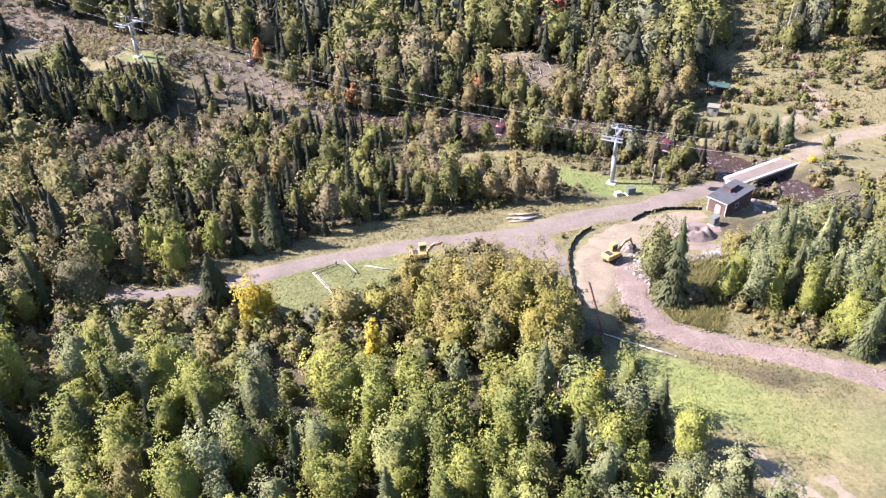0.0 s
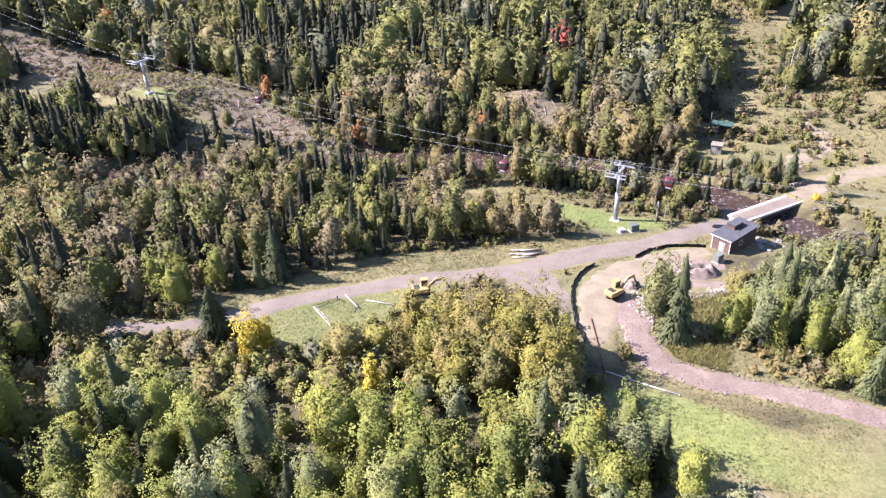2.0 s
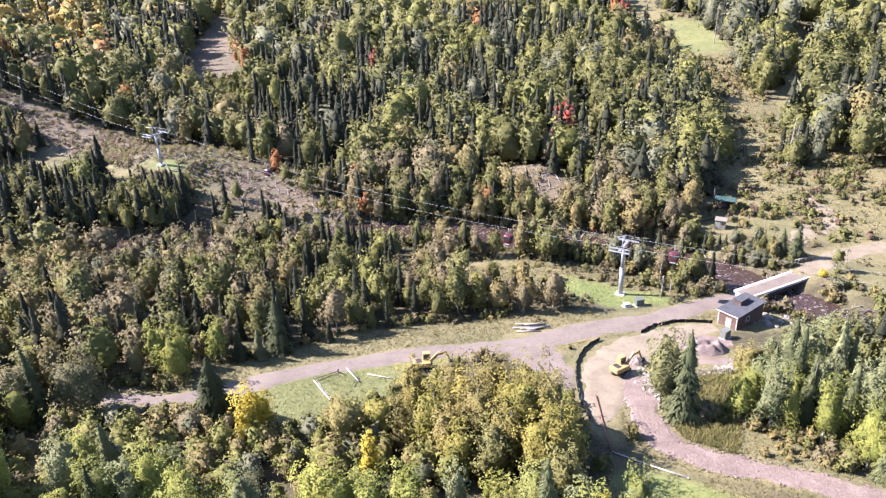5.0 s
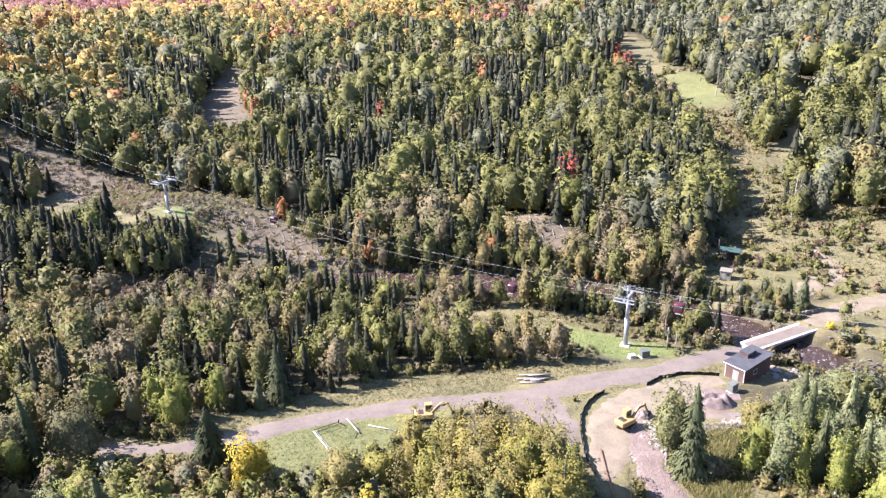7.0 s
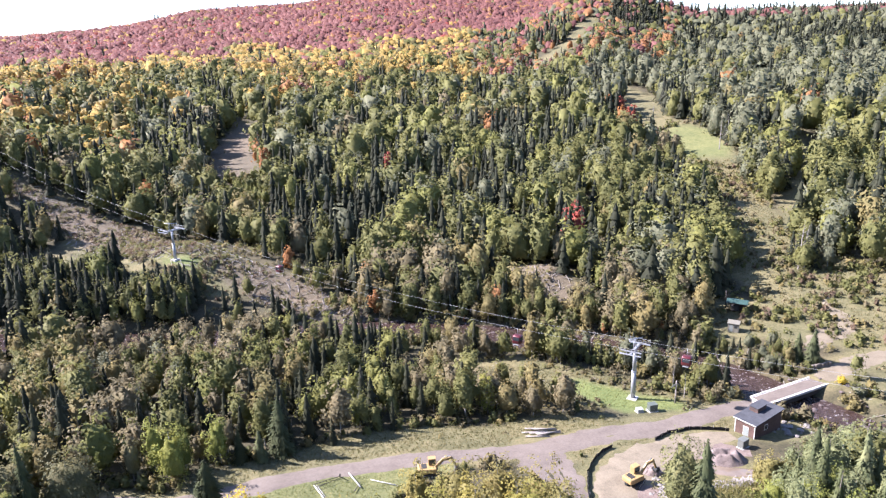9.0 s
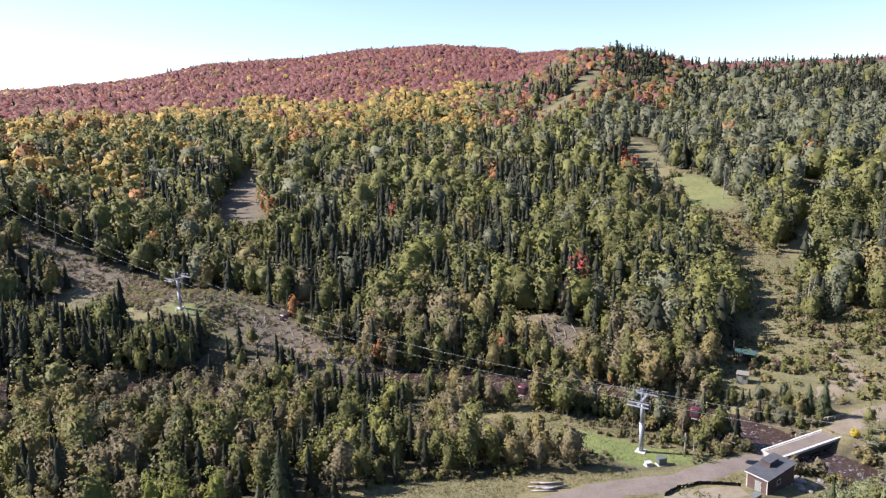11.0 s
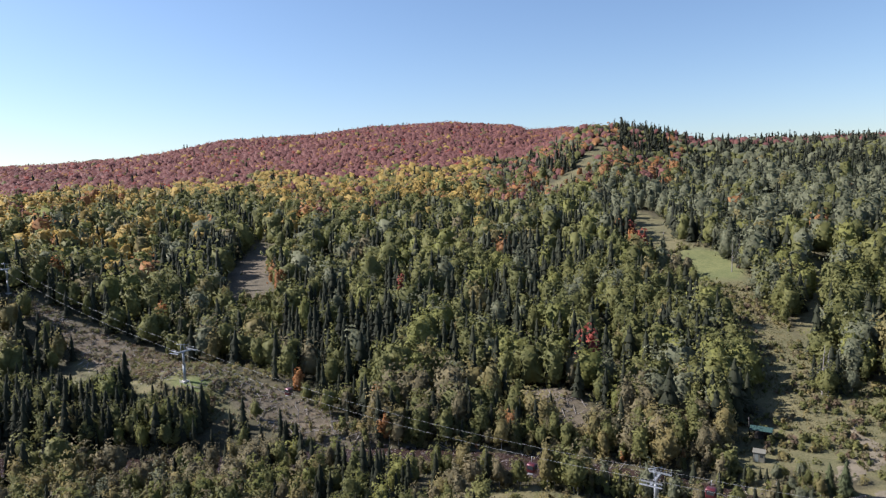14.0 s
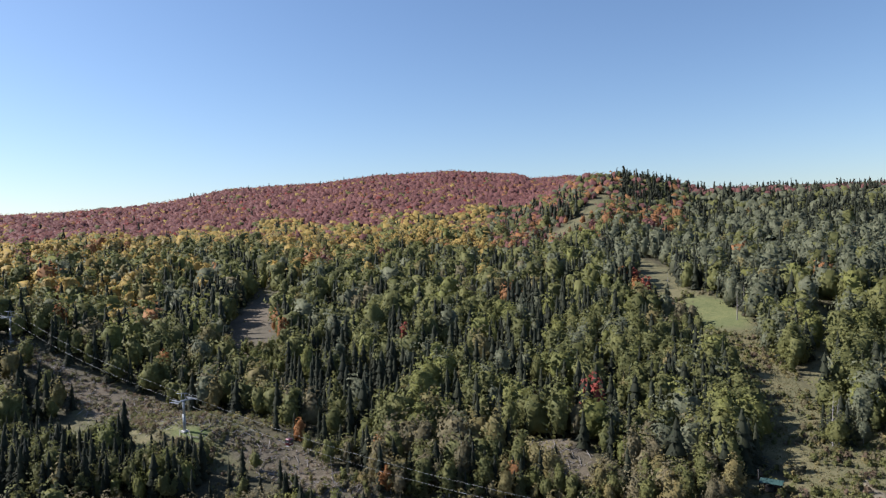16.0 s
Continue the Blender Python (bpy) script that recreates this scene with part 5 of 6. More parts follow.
def lift_tower(x, y, h, label, z=None):
    t = root("lift_tower", pose(x, y, (hz(x, y) if z is None else z), 0, 0, LIFT_TURN), label, "lift tower", "gondola lift towers")
    box("foundation", (2.0, 2.0, 1.0), pose(0, 0, -0.25), M_CONC, t, "square concrete footing", 0.06)
    tube("lower_shaft", (0, 0, 0.2), (0, 0, h * 0.56), 0.46, M_GALV, t, "thick lower steel tube", 0.44, 20)
    tube("flange", (0, 0, h * 0.56), (0, 0, h * 0.56 + 0.12), 0.55, M_GALV, t, "", None, 20)
    tube("upper_shaft", (0, 0, h * 0.56 + 0.1), (0, 0, h), 0.36, M_GALV, t, "slimmer upper steel tube", 0.32, 20)
    box("cross_arm", (0.55, GAUGE * 2 + 1.0, 0.5), pose(0, 0, h + 0.15), M_GALV, t, "steel cross arm", 0.04)
    for sy in (-1, 1):
        y0 = sy * GAUGE
        tr = box("sheave_beam", (4.2, 0.16, 0.28), pose(0, y0, h + 0.62), M_GALV, t, "", 0.02)
        for k in range(6):
            w = bmesh.new()
            bmesh.ops.create_cone(w, cap_ends=True, segments=14, radius1=0.26, radius2=0.26, depth=0.14, matrix=pose(-1.75 + k * 0.7, y0, h + 0.86, 90))
            part("sheave", w, M_BLACK, tr)
        box("catwalk", (4.4, 0.55, 0.06), pose(0, y0 + sy * 0.65, h + 0.15), M_GALV, t, "grated catwalk", 0.0)
        for k in range(4):
            tube("rail_post", (-2.1 + k * 1.4, y0 + sy * 0.9, h + 0.15), (-2.1 + k * 1.4, y0 + sy * 0.9, h + 1.15), 0.03, M_GALV, t, sides=6)
        tube("rail", (-2.2, y0 + sy * 0.9, h + 1.15), (2.2, y0 + sy * 0.9, h + 1.15), 0.035, M_GALV, t, sides=6)
        tube("lifting_frame", (0, sy * 0.9, h + 0.3), (0.2, sy * 0.35, h + 2.5), 0.09, M_GALV, t, sides=8)
    tube("lifting_beam", (-0.9, -1.6, h + 2.3), (0.9, 1.6, h + 2.7), 0.10, M_GALV, t, sides=8)
    for k in range(12):
        tube("ladder_rung", (-0.5, -0.18, 1.0 + k * (h - 2) / 12), (-0.5, 0.18, 1.0 + k * (h - 2) / 12), 0.02, M_GALV, t, sides=5)
    for sy in (-0.18, 0.18):
        tube("ladder_rail", (-0.5, sy, 0.6), (-0.5, sy, h), 0.025, M_GALV, t, sides=5)
    return Vector((x, y, t.matrix_world.translation.z + h + 1.1))


TOWERS = [
    lift_tower(33.0, 132.8, 11.2, "grey steel lift tower on the green lawn"),
    lift_tower(-98.8, 206.2, 9.6, "grey steel lift tower on the cleared knoll"),
    lift_tower(-212.0, 276.4, 10.5, "grey steel lift tower high on the far clearing"),
]
M_ROPE = plain("steel_rope", (0.26, 0.26, 0.26), 0.6, 0.2, 0.05, bump=0)


def rope_at(a, b, t, side, sag):
    off = Vector((-LIFT_DIR.y, LIFT_DIR.x, 0)) * side
    return a.lerp(b, t) + off + Vector((0, 0, -4 * sag * t * (1 - t)))


ENDS = [TOWERS[0] - Vector((*LIFT_DIR, 0)) * 70 + Vector((0, 0, 4.5))] + TOWERS + [TOWERS[2] + Vector((*LIFT_DIR, 0)) * 160 + Vector((0, 0, 52))]
for side in (-GAUGE, GAUGE):
    cu = bpy.data.curves.new("haul_rope", "CURVE")
    cu.dimensions, cu.bevel_depth, cu.bevel_resolution = "3D", 0.021, 1
    pts = []
    for a, b, sag in zip(ENDS, ENDS[1:], (1.0, 3.6, 2.6, 3.0)):
        pts += [rope_at(a, b, k / 24, side, sag) for k in range(24)]
    pts.append(rope_at(ENDS[-2], ENDS[-1], 1, side, 0))
    sp = cu.splines.new("POLY")
    sp.points.add(len(pts) - 1)
    for q, v in zip(sp.points, pts):
        q.co = (*v, 1)
    cu.materials.append(M_ROPE)
    rope = new("haul_rope", cu)
    tagged(rope, "thin steel haul rope of the gondola lift", "cable", "haul ropes")
M_CAB = plain("dark_red_cabin_paint", (0.09, 0.018, 0.022), 0.3, 0.2, 0.1)
M_CAB_GLASS = plain("tinted_cabin_window", (0.03, 0.035, 0.04), 0.08, 0, 0.1, bump=0)


def gondola(p, label):
    g = root("gondola_cabin", pose(p.x, p.y, p.z, 0, 0, LIFT_TURN), label, "gondola", "gondola cabins")
    tube("hanger", (0, 0, 0.05), (0, 0.1, -1.5), 0.05, M_GALV, g, sides=8)
    bm = bmesh.new()
    add_box(bm, (2.0, 1.7, 2.0), pose(0, 0, -2.5), 0.35)
    part("cabin", bm, M_CAB, g, "rounded dark red cabin shell", True)
    for sy in (-1, 1):
        box("window", (1.45, 0.04, 0.85), pose(0, sy * 0.855, -2.2), M_CAB_GLASS, g, "", 0.01)
    for sx in (-1, 1):
        box("window", (0.04, 1.15, 0.85), pose(sx * 1.005, 0, -2.2), M_CAB_GLASS, g, "", 0.01)
    box("step", (1.2, 2.0, 0.08), pose(0, 0, -3.55), M_GALV, g, "", 0.02)


gondola(rope_at(TOWERS[0], TOWERS[1], 0.70, -GAUGE, 3.6), "dark red gondola cabin hanging over the wood")
gondola(rope_at(TOWERS[0], TOWERS[1], 0.17, GAUGE, 3.6), "dark red gondola cabin hanging near the tower")
gondola(rope_at(ENDS[0], TOWERS[0], 0.86, -GAUGE, 1.0), "dark red gondola cabin hanging beside the near tower")

# ---- excavators ----
M_YEL = plain("yellow_machine_paint", (0.30, 0.20, 0.085), 0.55, 0, 0.1)
M_GLASS_D = plain("dark_cab_glass", (0.03, 0.035, 0.04), 0.1, 0, 0.1, bump=0)


def excavator(x, y, turn, swing, label):
    e = root("excavator", pose(x, y, hz(x, y) + 0.10, 0, 0, turn), label, "excavator", "excavators")
    for sy in (-1, 1):
        bm = bmesh.new()
        add_box(bm, (3.0, 0.48, 0.72), pose(0, sy * 0.88, 0.36), 0.0)
        bmesh.ops.bevel(bm, geom=[ed for ed in bm.edges if abs(ed.verts[0].co.y - ed.verts[1].co.y) > 0.3], offset=0.3, segments=4, affect="EDGES", profile=0.5)
        tr = part("crawler_track", bm, M_BLACK, e, "worn black crawler track")
        for k in range(5):
            w = bmesh.new()
            bmesh.ops.create_cone(w, cap_ends=True, segments=12, radius1=0.2, radius2=0.2, depth=0.52, matrix=pose(-1.1 + k * 0.55, sy * 0.88, 0.3, 90))
            part("roller", w, M_GALV, tr)
    tube("turntable", (0, 0, 0.55), (0, 0, 0.86), 0.7, M_BLACK, e, "", None, 18)
    s = Matrix.Rotation(radians(swing), 4, "Z")
    box("house", (2.6, 2.0, 0.85), s @ pose(-0.35, 0, 1.28), M_YEL, e, "yellow engine house", 0.12)
    box("counterweight", (0.6, 2.0, 0.9), s @ pose(-1.75, 0, 1.3), M_YEL, e, "rounded yellow counterweight", 0.2)
    box("engine_grille", (0.9, 1.3, 0.05), s @ pose(-1.0, 0.1, 1.73), M_BLACK, e, "black engine grille", 0.01)
    c = box("cab", (1.25, 0.95, 1.35), s @ pose(0.35, 0.5, 2.2), M_YEL, e, "yellow operator cab", 0.08)
    box("window", (0.04, 0.75, 0.85), s @ pose(0.985, 0.5, 2.3), M_GLASS_D, c, "", 0.01)
    box("window", (1.0, 0.04, 0.75), s @ pose(0.35, 0.985, 2.35), M_GLASS_D, c, "", 0.01)
    box("window", (1.0, 0.04, 0.75), s @ pose(0.35, 0.015, 2.35), M_GLASS_D, c, "", 0.01)
    box("cab_roof", (1.3, 1.0, 0.08), s @ pose(0.35, 0.5, 2.9), M_YEL, c, "faded yellow cab roof", 0.03)
    def beam(name, pts, w, thick, lab):
        bm = bmesh.new()
        for a, b in zip(pts, pts[1:]):
            a, b = Vector(a), Vector(b)
            d = b - a
            add_box(bm, (d.length + 0.15, w, thick), s @ Matrix.Translation((a + b) / 2) @ d.to_track_quat("X", "Z").to_matrix().to_4x4(), 0.04)
        return part(name, bm, M_YEL, e, lab)
    beam("boom", [(0.7, -0.25, 1.5), (2.1, -0.25, 2.9), (3.7, -0.25, 3.0)], 0.3, 0.42, "bent yellow boom")
    beam("stick", [(3.45, -0.25, 3.25), (4.3, -0.25, 1.5)], 0.24, 0.34, "yellow dipper stick")
    tube("boom_ram", s @ Vector((0.9, -0.25, 1.1)), s @ Vector((2.2, -0.25, 2.6)), 0.06, M_GALV, e)
    tube("stick_ram", s @ Vector((2.1, -0.25, 3.25)), s @ Vector((3.35, -0.25, 3.5)), 0.06, M_GALV, e)
    bm = bmesh.new()
    prof = [(0, 0), (0.5, 0.12), (0.72, -0.35), (0.45, -0.75), (0.05, -0.7), (-0.1, -0.3)]
    f = bm.faces.new([bm.verts.new(s @ Vector((4.1 + a, -0.65, 1.4 + b))) for a, b in prof])
    g = bmesh.ops.extrude_face_region(bm, geom=[f])
    for v in (k for k in g["geom"] if isinstance(k, bmesh.types.BMVert)):
        v.co += s.to_3x3() @ Vector((0, 0.8, 0))
    bmesh.ops.recalc_face_normals(bm, faces=bm.faces)
    part("bucket", bm, M_BLACK, e, "dark digging bucket")


excavator(26.0, 97.6, 55, -20, "small yellow tracked excavator with its boom reaching out")
excavator(-6.8, 98.3, 20, -10, "small yellow tracked excavator beside the road")

# ---- silt fences and pipes ----
M_SILT = plain("black_silt_fabric", (0.018, 0.018, 0.02), 0.9, 0, 0.3)
M_PIPE_R = plain("rusty_pipe", (0.17, 0.075, 0.05), 0.7, 0.2, 0.3)


def silt_fence(pts, label):
    f = root("silt_fence", Matrix(), label, "fence", "silt fences")
    q = []
    for a, b in zip(pts, pts[1:]):
        k = max(1, int(math.hypot(b[0] - a[0], b[1] - a[1]) / 0.7))
        q += [(a[0] + (b[0] - a[0]) * j / k, a[1] + (b[1] - a[1]) * j / k) for j in range(k)]
    q.append(pts[-1])
    bm = bmesh.new()
    rows = []
    for n, (x, y) in enumerate(q):
        z = hz(x, y)
        lean = 0.12 * math.sin(n * 1.7)
        rows.append([bm.verts.new((x + lean * t + off, y + off * 0.3, z - 0.15 + t * (0.85 + 0.08 * math.sin(n * 2.3)))) for t, off in ((0, 0), (0.55, 0.05 * math.sin(n)), (1, 0.03))])
    for a, b in zip(rows, rows[1:]):
        for j in range(2):
            bm.faces.new((a[j], b[j], b[j + 1], a[j + 1]))
    g = bmesh.ops.solidify(bm, geom=bm.faces[:], thickness=0.03)
    part("fabric", bm, M_SILT, f, "sagging black fabric")
    for x, y in q[::3]:
        z = hz(x, y)
        box("stake", (0.06, 0.06, 1.2), pose(x + 0.08, y, z + 0.45, 3, 4), M_DEAD, f, "", 0.005)


silt_fence([(24.6, 110.0), (22.2, 107.6), (20.4, 104.6), (18.9, 100.5), (18.2, 95.5), (17.9, 89.5), (18.5, 83.2)], "black silt fence curving along the edge of the work pad")
silt_fence([(32.9, 113.4), (36.0, 116.4), (40.4, 118.3), (44.0, 118.2), (47.6, 117.6)], "black silt fence below the road")


def pipe(pts, r, material, label):
    p = root("pipe", Matrix(), label, "pipe")
    for a, b in zip(pts, pts[1:]):
        tube("section", (*a, hz(*a) + r + 0.08), (*b, hz(*b) + r + 0.08), r, material, p, sides=12)
        tube("coupling", (*b, hz(*b) + r + 0.08), (b[0] + 0.01, b[1] - 0.12, hz(*b) + r + 0.08), r * 1.35, material, p, sides=12)


pipe([(20.6, 90.5), (20.3, 83.0), (20.2, 75.9)], 0.11, M_PIPE_R, "long rust-brown pipe lying in the grass")
pipe([(20.2, 75.6), (24.5, 73.0), (28.9, 70.4)], 0.085, M_WHITE, "long white pipe lying in the grass")
pipe([(-16.4, 96.7), (-11.7, 94.9)], 0.07, M_WHITE, "pale pole lying on the lawn")


# ---- undergrowth, grass, debris and stones ----


def away(p, lines, margin):
    ok = np.ones(len(p), bool)
    for line in lines:
        ok &= strip_dist(p[:, 0], p[:, 1], line) > margin
    return ok


WORN = [TRAIL, ROAD, SPUR, TRACK, PAD, FAR_ROAD]
SHORN = [TOWER_LAWN, MEADOW_LAWN, INNER, SKI_LAWN, KNOLL_LAWN]
BUILT = [[(55, 147, 3), (66, 168, 4)], [(48, 113, 4), (56, 120, 4)], [(51, 127, 4), (78, 143, 3.5)], [(29, 125, 3), (38, 124, 3)], [(46, 108.5, 3.5), (53, 110.5, 3), (60, 120, 3.5)], [(40, 104.5, 4.5), (46, 103, 4)], [(35, 96, 2), (46, 100, 2)], [(24.6, 110, 1.2), (20.4, 104.6, 1.2), (18.2, 95.5, 1.2), (18.5, 83.2, 1.2)], [(32.9, 113.4, 1), (40.4, 118.3, 1), (47.6, 117.6, 1)], [(-23, 92, 1), (-18.5, 85, 1)], [(20.6, 90.5, 2.2), (20.2, 75.9, 2.2), (28.9, 70.4, 1.6)]]


def patchy(p, scale, level):
    return wobble(p[:, 0] * scale + 3, p[:, 1] * scale + 5) > level


def in_view(p):
    return np.abs(np.degrees(np.arctan2(p[:, 0], p[:, 1])) + 4) < 42


shrub_t = unit_broad(130, 2.0, rng, 7, 0, 0, 12, 0.95, 0.0, 0.45, 0)
shrub_far = unit_broad(44, 3.2, rng, 6, 0, 0, 9, 1.0, 0.0, 0.5, 0)


def shrubs(p, low, high, shares, templates, label, name="shrubs"):
    keep = in_view(p) & away(p, WORN, 0.9) & away(p, SHORN, 0.3) & away(p, BUILT, 0.4) & (np.abs(river_s(p[:, 0], p[:, 1])) > 6.6)
    p = p[keep]
    names = list(shares)
    k = np.array([KINDS.index(n) for n in names])[rng.choice(len(names), len(p), p=np.array(list(shares.values())))]
    return woods(name, p, k, templates, (low, high), M_LEAF, label, rng)


edge = open_points(5200, -75, 62, 60, 140, rng)                     # brush at the foot of the near woods
d = np.min([strip_dist(edge[:, 0], edge[:, 1], c[0]) - c[1] * 0.55 for c in CLEAR], axis=0)
edge = edge[(d > -0.2) & (d < 2.6) & (edge[:, 1] > 72) & (strip_dist(edge[:, 0], edge[:, 1], VERGE) > 2.4)]
shrubs(edge[:620], 0.8, 2.6, {"green": .55, "tan": .25, "gold": .2}, shrub_t, "low green and tan brush along the edge of the wood")
front = open_points(900, -60, 0, 62, 84, rng)                      # low growth between the near wood and the lawn
front = front[(front[:, 1] < 82 - 0.0 * front[:, 0]) & (strip_dist(front[:, 0], front[:, 1], INNER) > 1.5) & (strip_dist(front[:, 0], front[:, 1], ROAD) > 1.5)]
shrubs(front[:360], 1.6, 5.0, {"fresh": .60, "gold": .22, "tan": .08, "grey": .10}, unit_broad(220, 0.8, rng, 6, 0, 0, 16, 0.75, 0.0, 0.3, 3), "green and golden saplings at the edge of the lawn", "saplings")
bank = open_points(2600, -60, 90, 120, 200, rng)
s = river_s(bank[:, 0], bank[:, 1])
bank = bank[(np.abs(s) < 17)]
shrubs(bank[:760], 1.0, 3.4, {"green": .45, "tan": .30, "gold": .2, "grey": .05}, shrub_t, "dense brush along the banks of the river")
thick = unit_broad(220, 1.0, rng, 7, 3, 2, 14, 0.55, 0.04, 0.2, 3)      # saplings that screen the water
scr = open_points(3000, -32, 60, 125, 205, rng)
q = river_s(scr[:, 0], scr[:, 1])
shrubs(scr[(q < -6.8) & (q > -12.5) & (scr[:, 0] < 46) & (np.abs(scr[:, 0] - 8) > 7)][:300], 2.4, 6.4, {"green": .58, "fresh": .12, "gold": .12, "tan": .12, "grey": .06}, thick, "young golden and tan trees along the near bank", "saplings")
shrubs(scr[(q > 7) & (q < 15)][:230], 2.5, 6.5, {"green": .54, "gold": .18, "tan": .25, "orange": .03}, thick, "young golden and tan trees along the far bank", "saplings")
low_slope = open_points(1500, -106, -74, 188, 208, rng)
low_slope = low_slope[river_s(low_slope[:, 0], low_slope[:, 1]) > 7]
shrubs(low_slope[:300], 0.5, 1.7, {"tan": .45, "green": .35, "bramble": .20}, shrub_far, "tan brush below the second lift tower")
run = open_points(5200, 60, 135, 150, 400, rng)
run = run[(strip_dist(run[:, 0], run[:, 1], SKI_RUN) < 3) | (strip_dist(run[:, 0], run[:, 1], SKI_SIDE) < 3) | (strip_dist(run[:, 0], run[:, 1], HUT_YARD) < 3)]
run = run[patchy(run, 2.0, -0.4)]
run = run[strip_dist(run[:, 0], run[:, 1], SKI_LAWN) > 1]
shrubs(run[:1000], 0.5, 2.3, {"green": .48, "gold": .14, "tan": .24, "bramble": .14}, shrub_far, "clumps of brush growing over the ski run")
slash = open_points(9000, -220, -30, 180, 290, rng)
slash = slash[(strip_dist(slash[:, 0], slash[:, 1], KNOLL) < 2) | (strip_dist(slash[:, 0], slash[:, 1], KNOLL_GRASS) < 1) | (strip_dist(slash[:, 0], slash[:, 1], SCREE) < 2)]
shrubs(slash[patchy(slash, 1.5, -1.0)][:2600], 0.3, 1.25, {"tan": .44, "bramble": .26, "green": .30}, unit_broad(30, 4.0, rng, 8, 0, 0, 9, 1.4, 0.0, 0.5, -1), "tan brush on the cleared slope")
field = open_points(1500, -8, 60, 118, 160, rng)
field = field[(strip_dist(field[:, 0], field[:, 1], FIELD) < 2) & patchy(field, 3.0, 0.3)]
shrubs(field[:220], 0.4, 1.3, {"tan": .6, "gold": .25, "green": .15}, shrub_t, "scattered dry brush in the field")
side = open_points(1600, 28, 62, 66, 112, rng)
side = side[(strip_dist(side[:, 0], side[:, 1], TALL_GRASS) < 3.5) | (strip_dist(side[:, 0], side[:, 1], POND_SIDE) < 3.5)]
side = side[(side[:, 1] < 76) | (side[:, 0] > 43)]
shrubs(side[:120], 0.6, 1.9, {"gold": .45, "green": .35, "tan": .20}, shrub_t, "rank yellow-green brush beside the dirt track")


def tufts(name, p, low, high, lo, hi, label):
    """Grass: three bent blades a tuft."""
    n = len(p)
    z = height(p[:, 0], p[:, 1])
    V = np.empty((n, 3, 3, 3))
    for b in range(3):
        th = rng.uniform(0, 6.283, n)
        h = rng.uniform(low, high, n)
        w = rng.uniform(0.03, 0.075, n)
        base = np.stack([p[:, 0] + rng.normal(size=n) * 0.12, p[:, 1] + rng.normal(size=n) * 0.12, z - 0.03], 1)
        side = np.stack([np.cos(th), np.sin(th), np.zeros(n)], 1) * w[:, None]
        lean = np.stack([-np.sin(th), np.cos(th), np.zeros(n)], 1) * (h * rng.uniform(0.1, 0.7, n) * rng.choice([-1, 1], n))[:, None]
        V[:, b, 0], V[:, b, 1] = base - side, base + side
        V[:, b, 2] = base + lean + np.stack([np.zeros(n), np.zeros(n), h], 1)
    t = np.repeat(np.array(lo) + (np.array(hi) - np.array(lo)) * rng.uniform(size=(n, 1)), 9, 0)
    ob = link_mesh(name, V.reshape(-1, 3), [np.arange(n * 9).reshape(-1, 3)], [M_LEAF], tint=np.concatenate([t, np.ones((n * 9, 1))], 1))
    return tagged(ob, label, "grass", kind="stuff")


g = open_points(90000, -60, 75, 42, 150, rng)
d = np.min([strip_dist(g[:, 0], g[:, 1], c[0]) - c[1] for c in CLEAR], axis=0)
g = g[((d < 0.5) | ((g[:, 0] > 24) & (g[:, 1] < 72))) & in_view(g) & away(g, WORN, 0.25) & away(g, BUILT, 0.2) & (river_s(g[:, 0], g[:, 1]) < -5)]
lawnish = ~away(g, SHORN, 1.0)
tufts("tall_grass", g[~lawnish & patchy(g, 2.5, -1.3)][:16000], 0.12, 0.40, (0.12, 0.117, 0.05), (0.21, 0.185, 0.09), "tall dry grass in the clearings")
rank = open_points(9000, 29.5, 46, 75, 99, rng)
rank = rank[(rank[:, 0] < 37 + (rank[:, 1] - 75) * 0.4) & away(rank, WORN, 0.5)]
tufts("tall_grass", rank[:5200], 0.35, 0.95, (0.13, 0.13, 0.05), (0.25, 0.225, 0.10), "rank olive grass above the dirt track")
tufts("lawn_grass", g[lawnish][:5000], 0.08, 0.28, (0.15, 0.17, 0.06), (0.24, 0.25, 0.095), "short green grass on the lawns")
low = open_points(16000, -120, 130, 112, 330, rng)                 # knee-high brush on bare ground of the valley
cv = cover(low[:, 0], low[:, 1])[:, 0]
low = low[in_view(low) & (rng.uniform(size=len(low)) < np.where(cv > 0.5, 0.35, 1.0)) & away(low, WORN, 0.8) & away(low, SHORN, 0.4) & (np.abs(river_s(low[:, 0], low[:, 1])) > 6.5)]
tiny = unit_broad(22, 4.4, rng, 6, 0, 0, 8, 1.3, 0.0, 0.6, -1)
shrubs(low[:4200], 0.5, 1.4, {"green": .35, "tan": .40, "gold": .25}, tiny, "low brush covering the valley floor", "brush")
g2 = open_points(22000, 78, 125, 150, 330, rng)
g2 = g2[((strip_dist(g2[:, 0], g2[:, 1], SKI_RUN) < 1) | (strip_dist(g2[:, 0], g2[:, 1], SKI_SIDE) < 1)) & away(g2, [FAR_ROAD], 0.3)]
tufts("tall_grass", g2[:6000], 0.3, 0.7, (0.12, 0.112, 0.05), (0.21, 0.18, 0.085), "tall dry grass on the ski run")


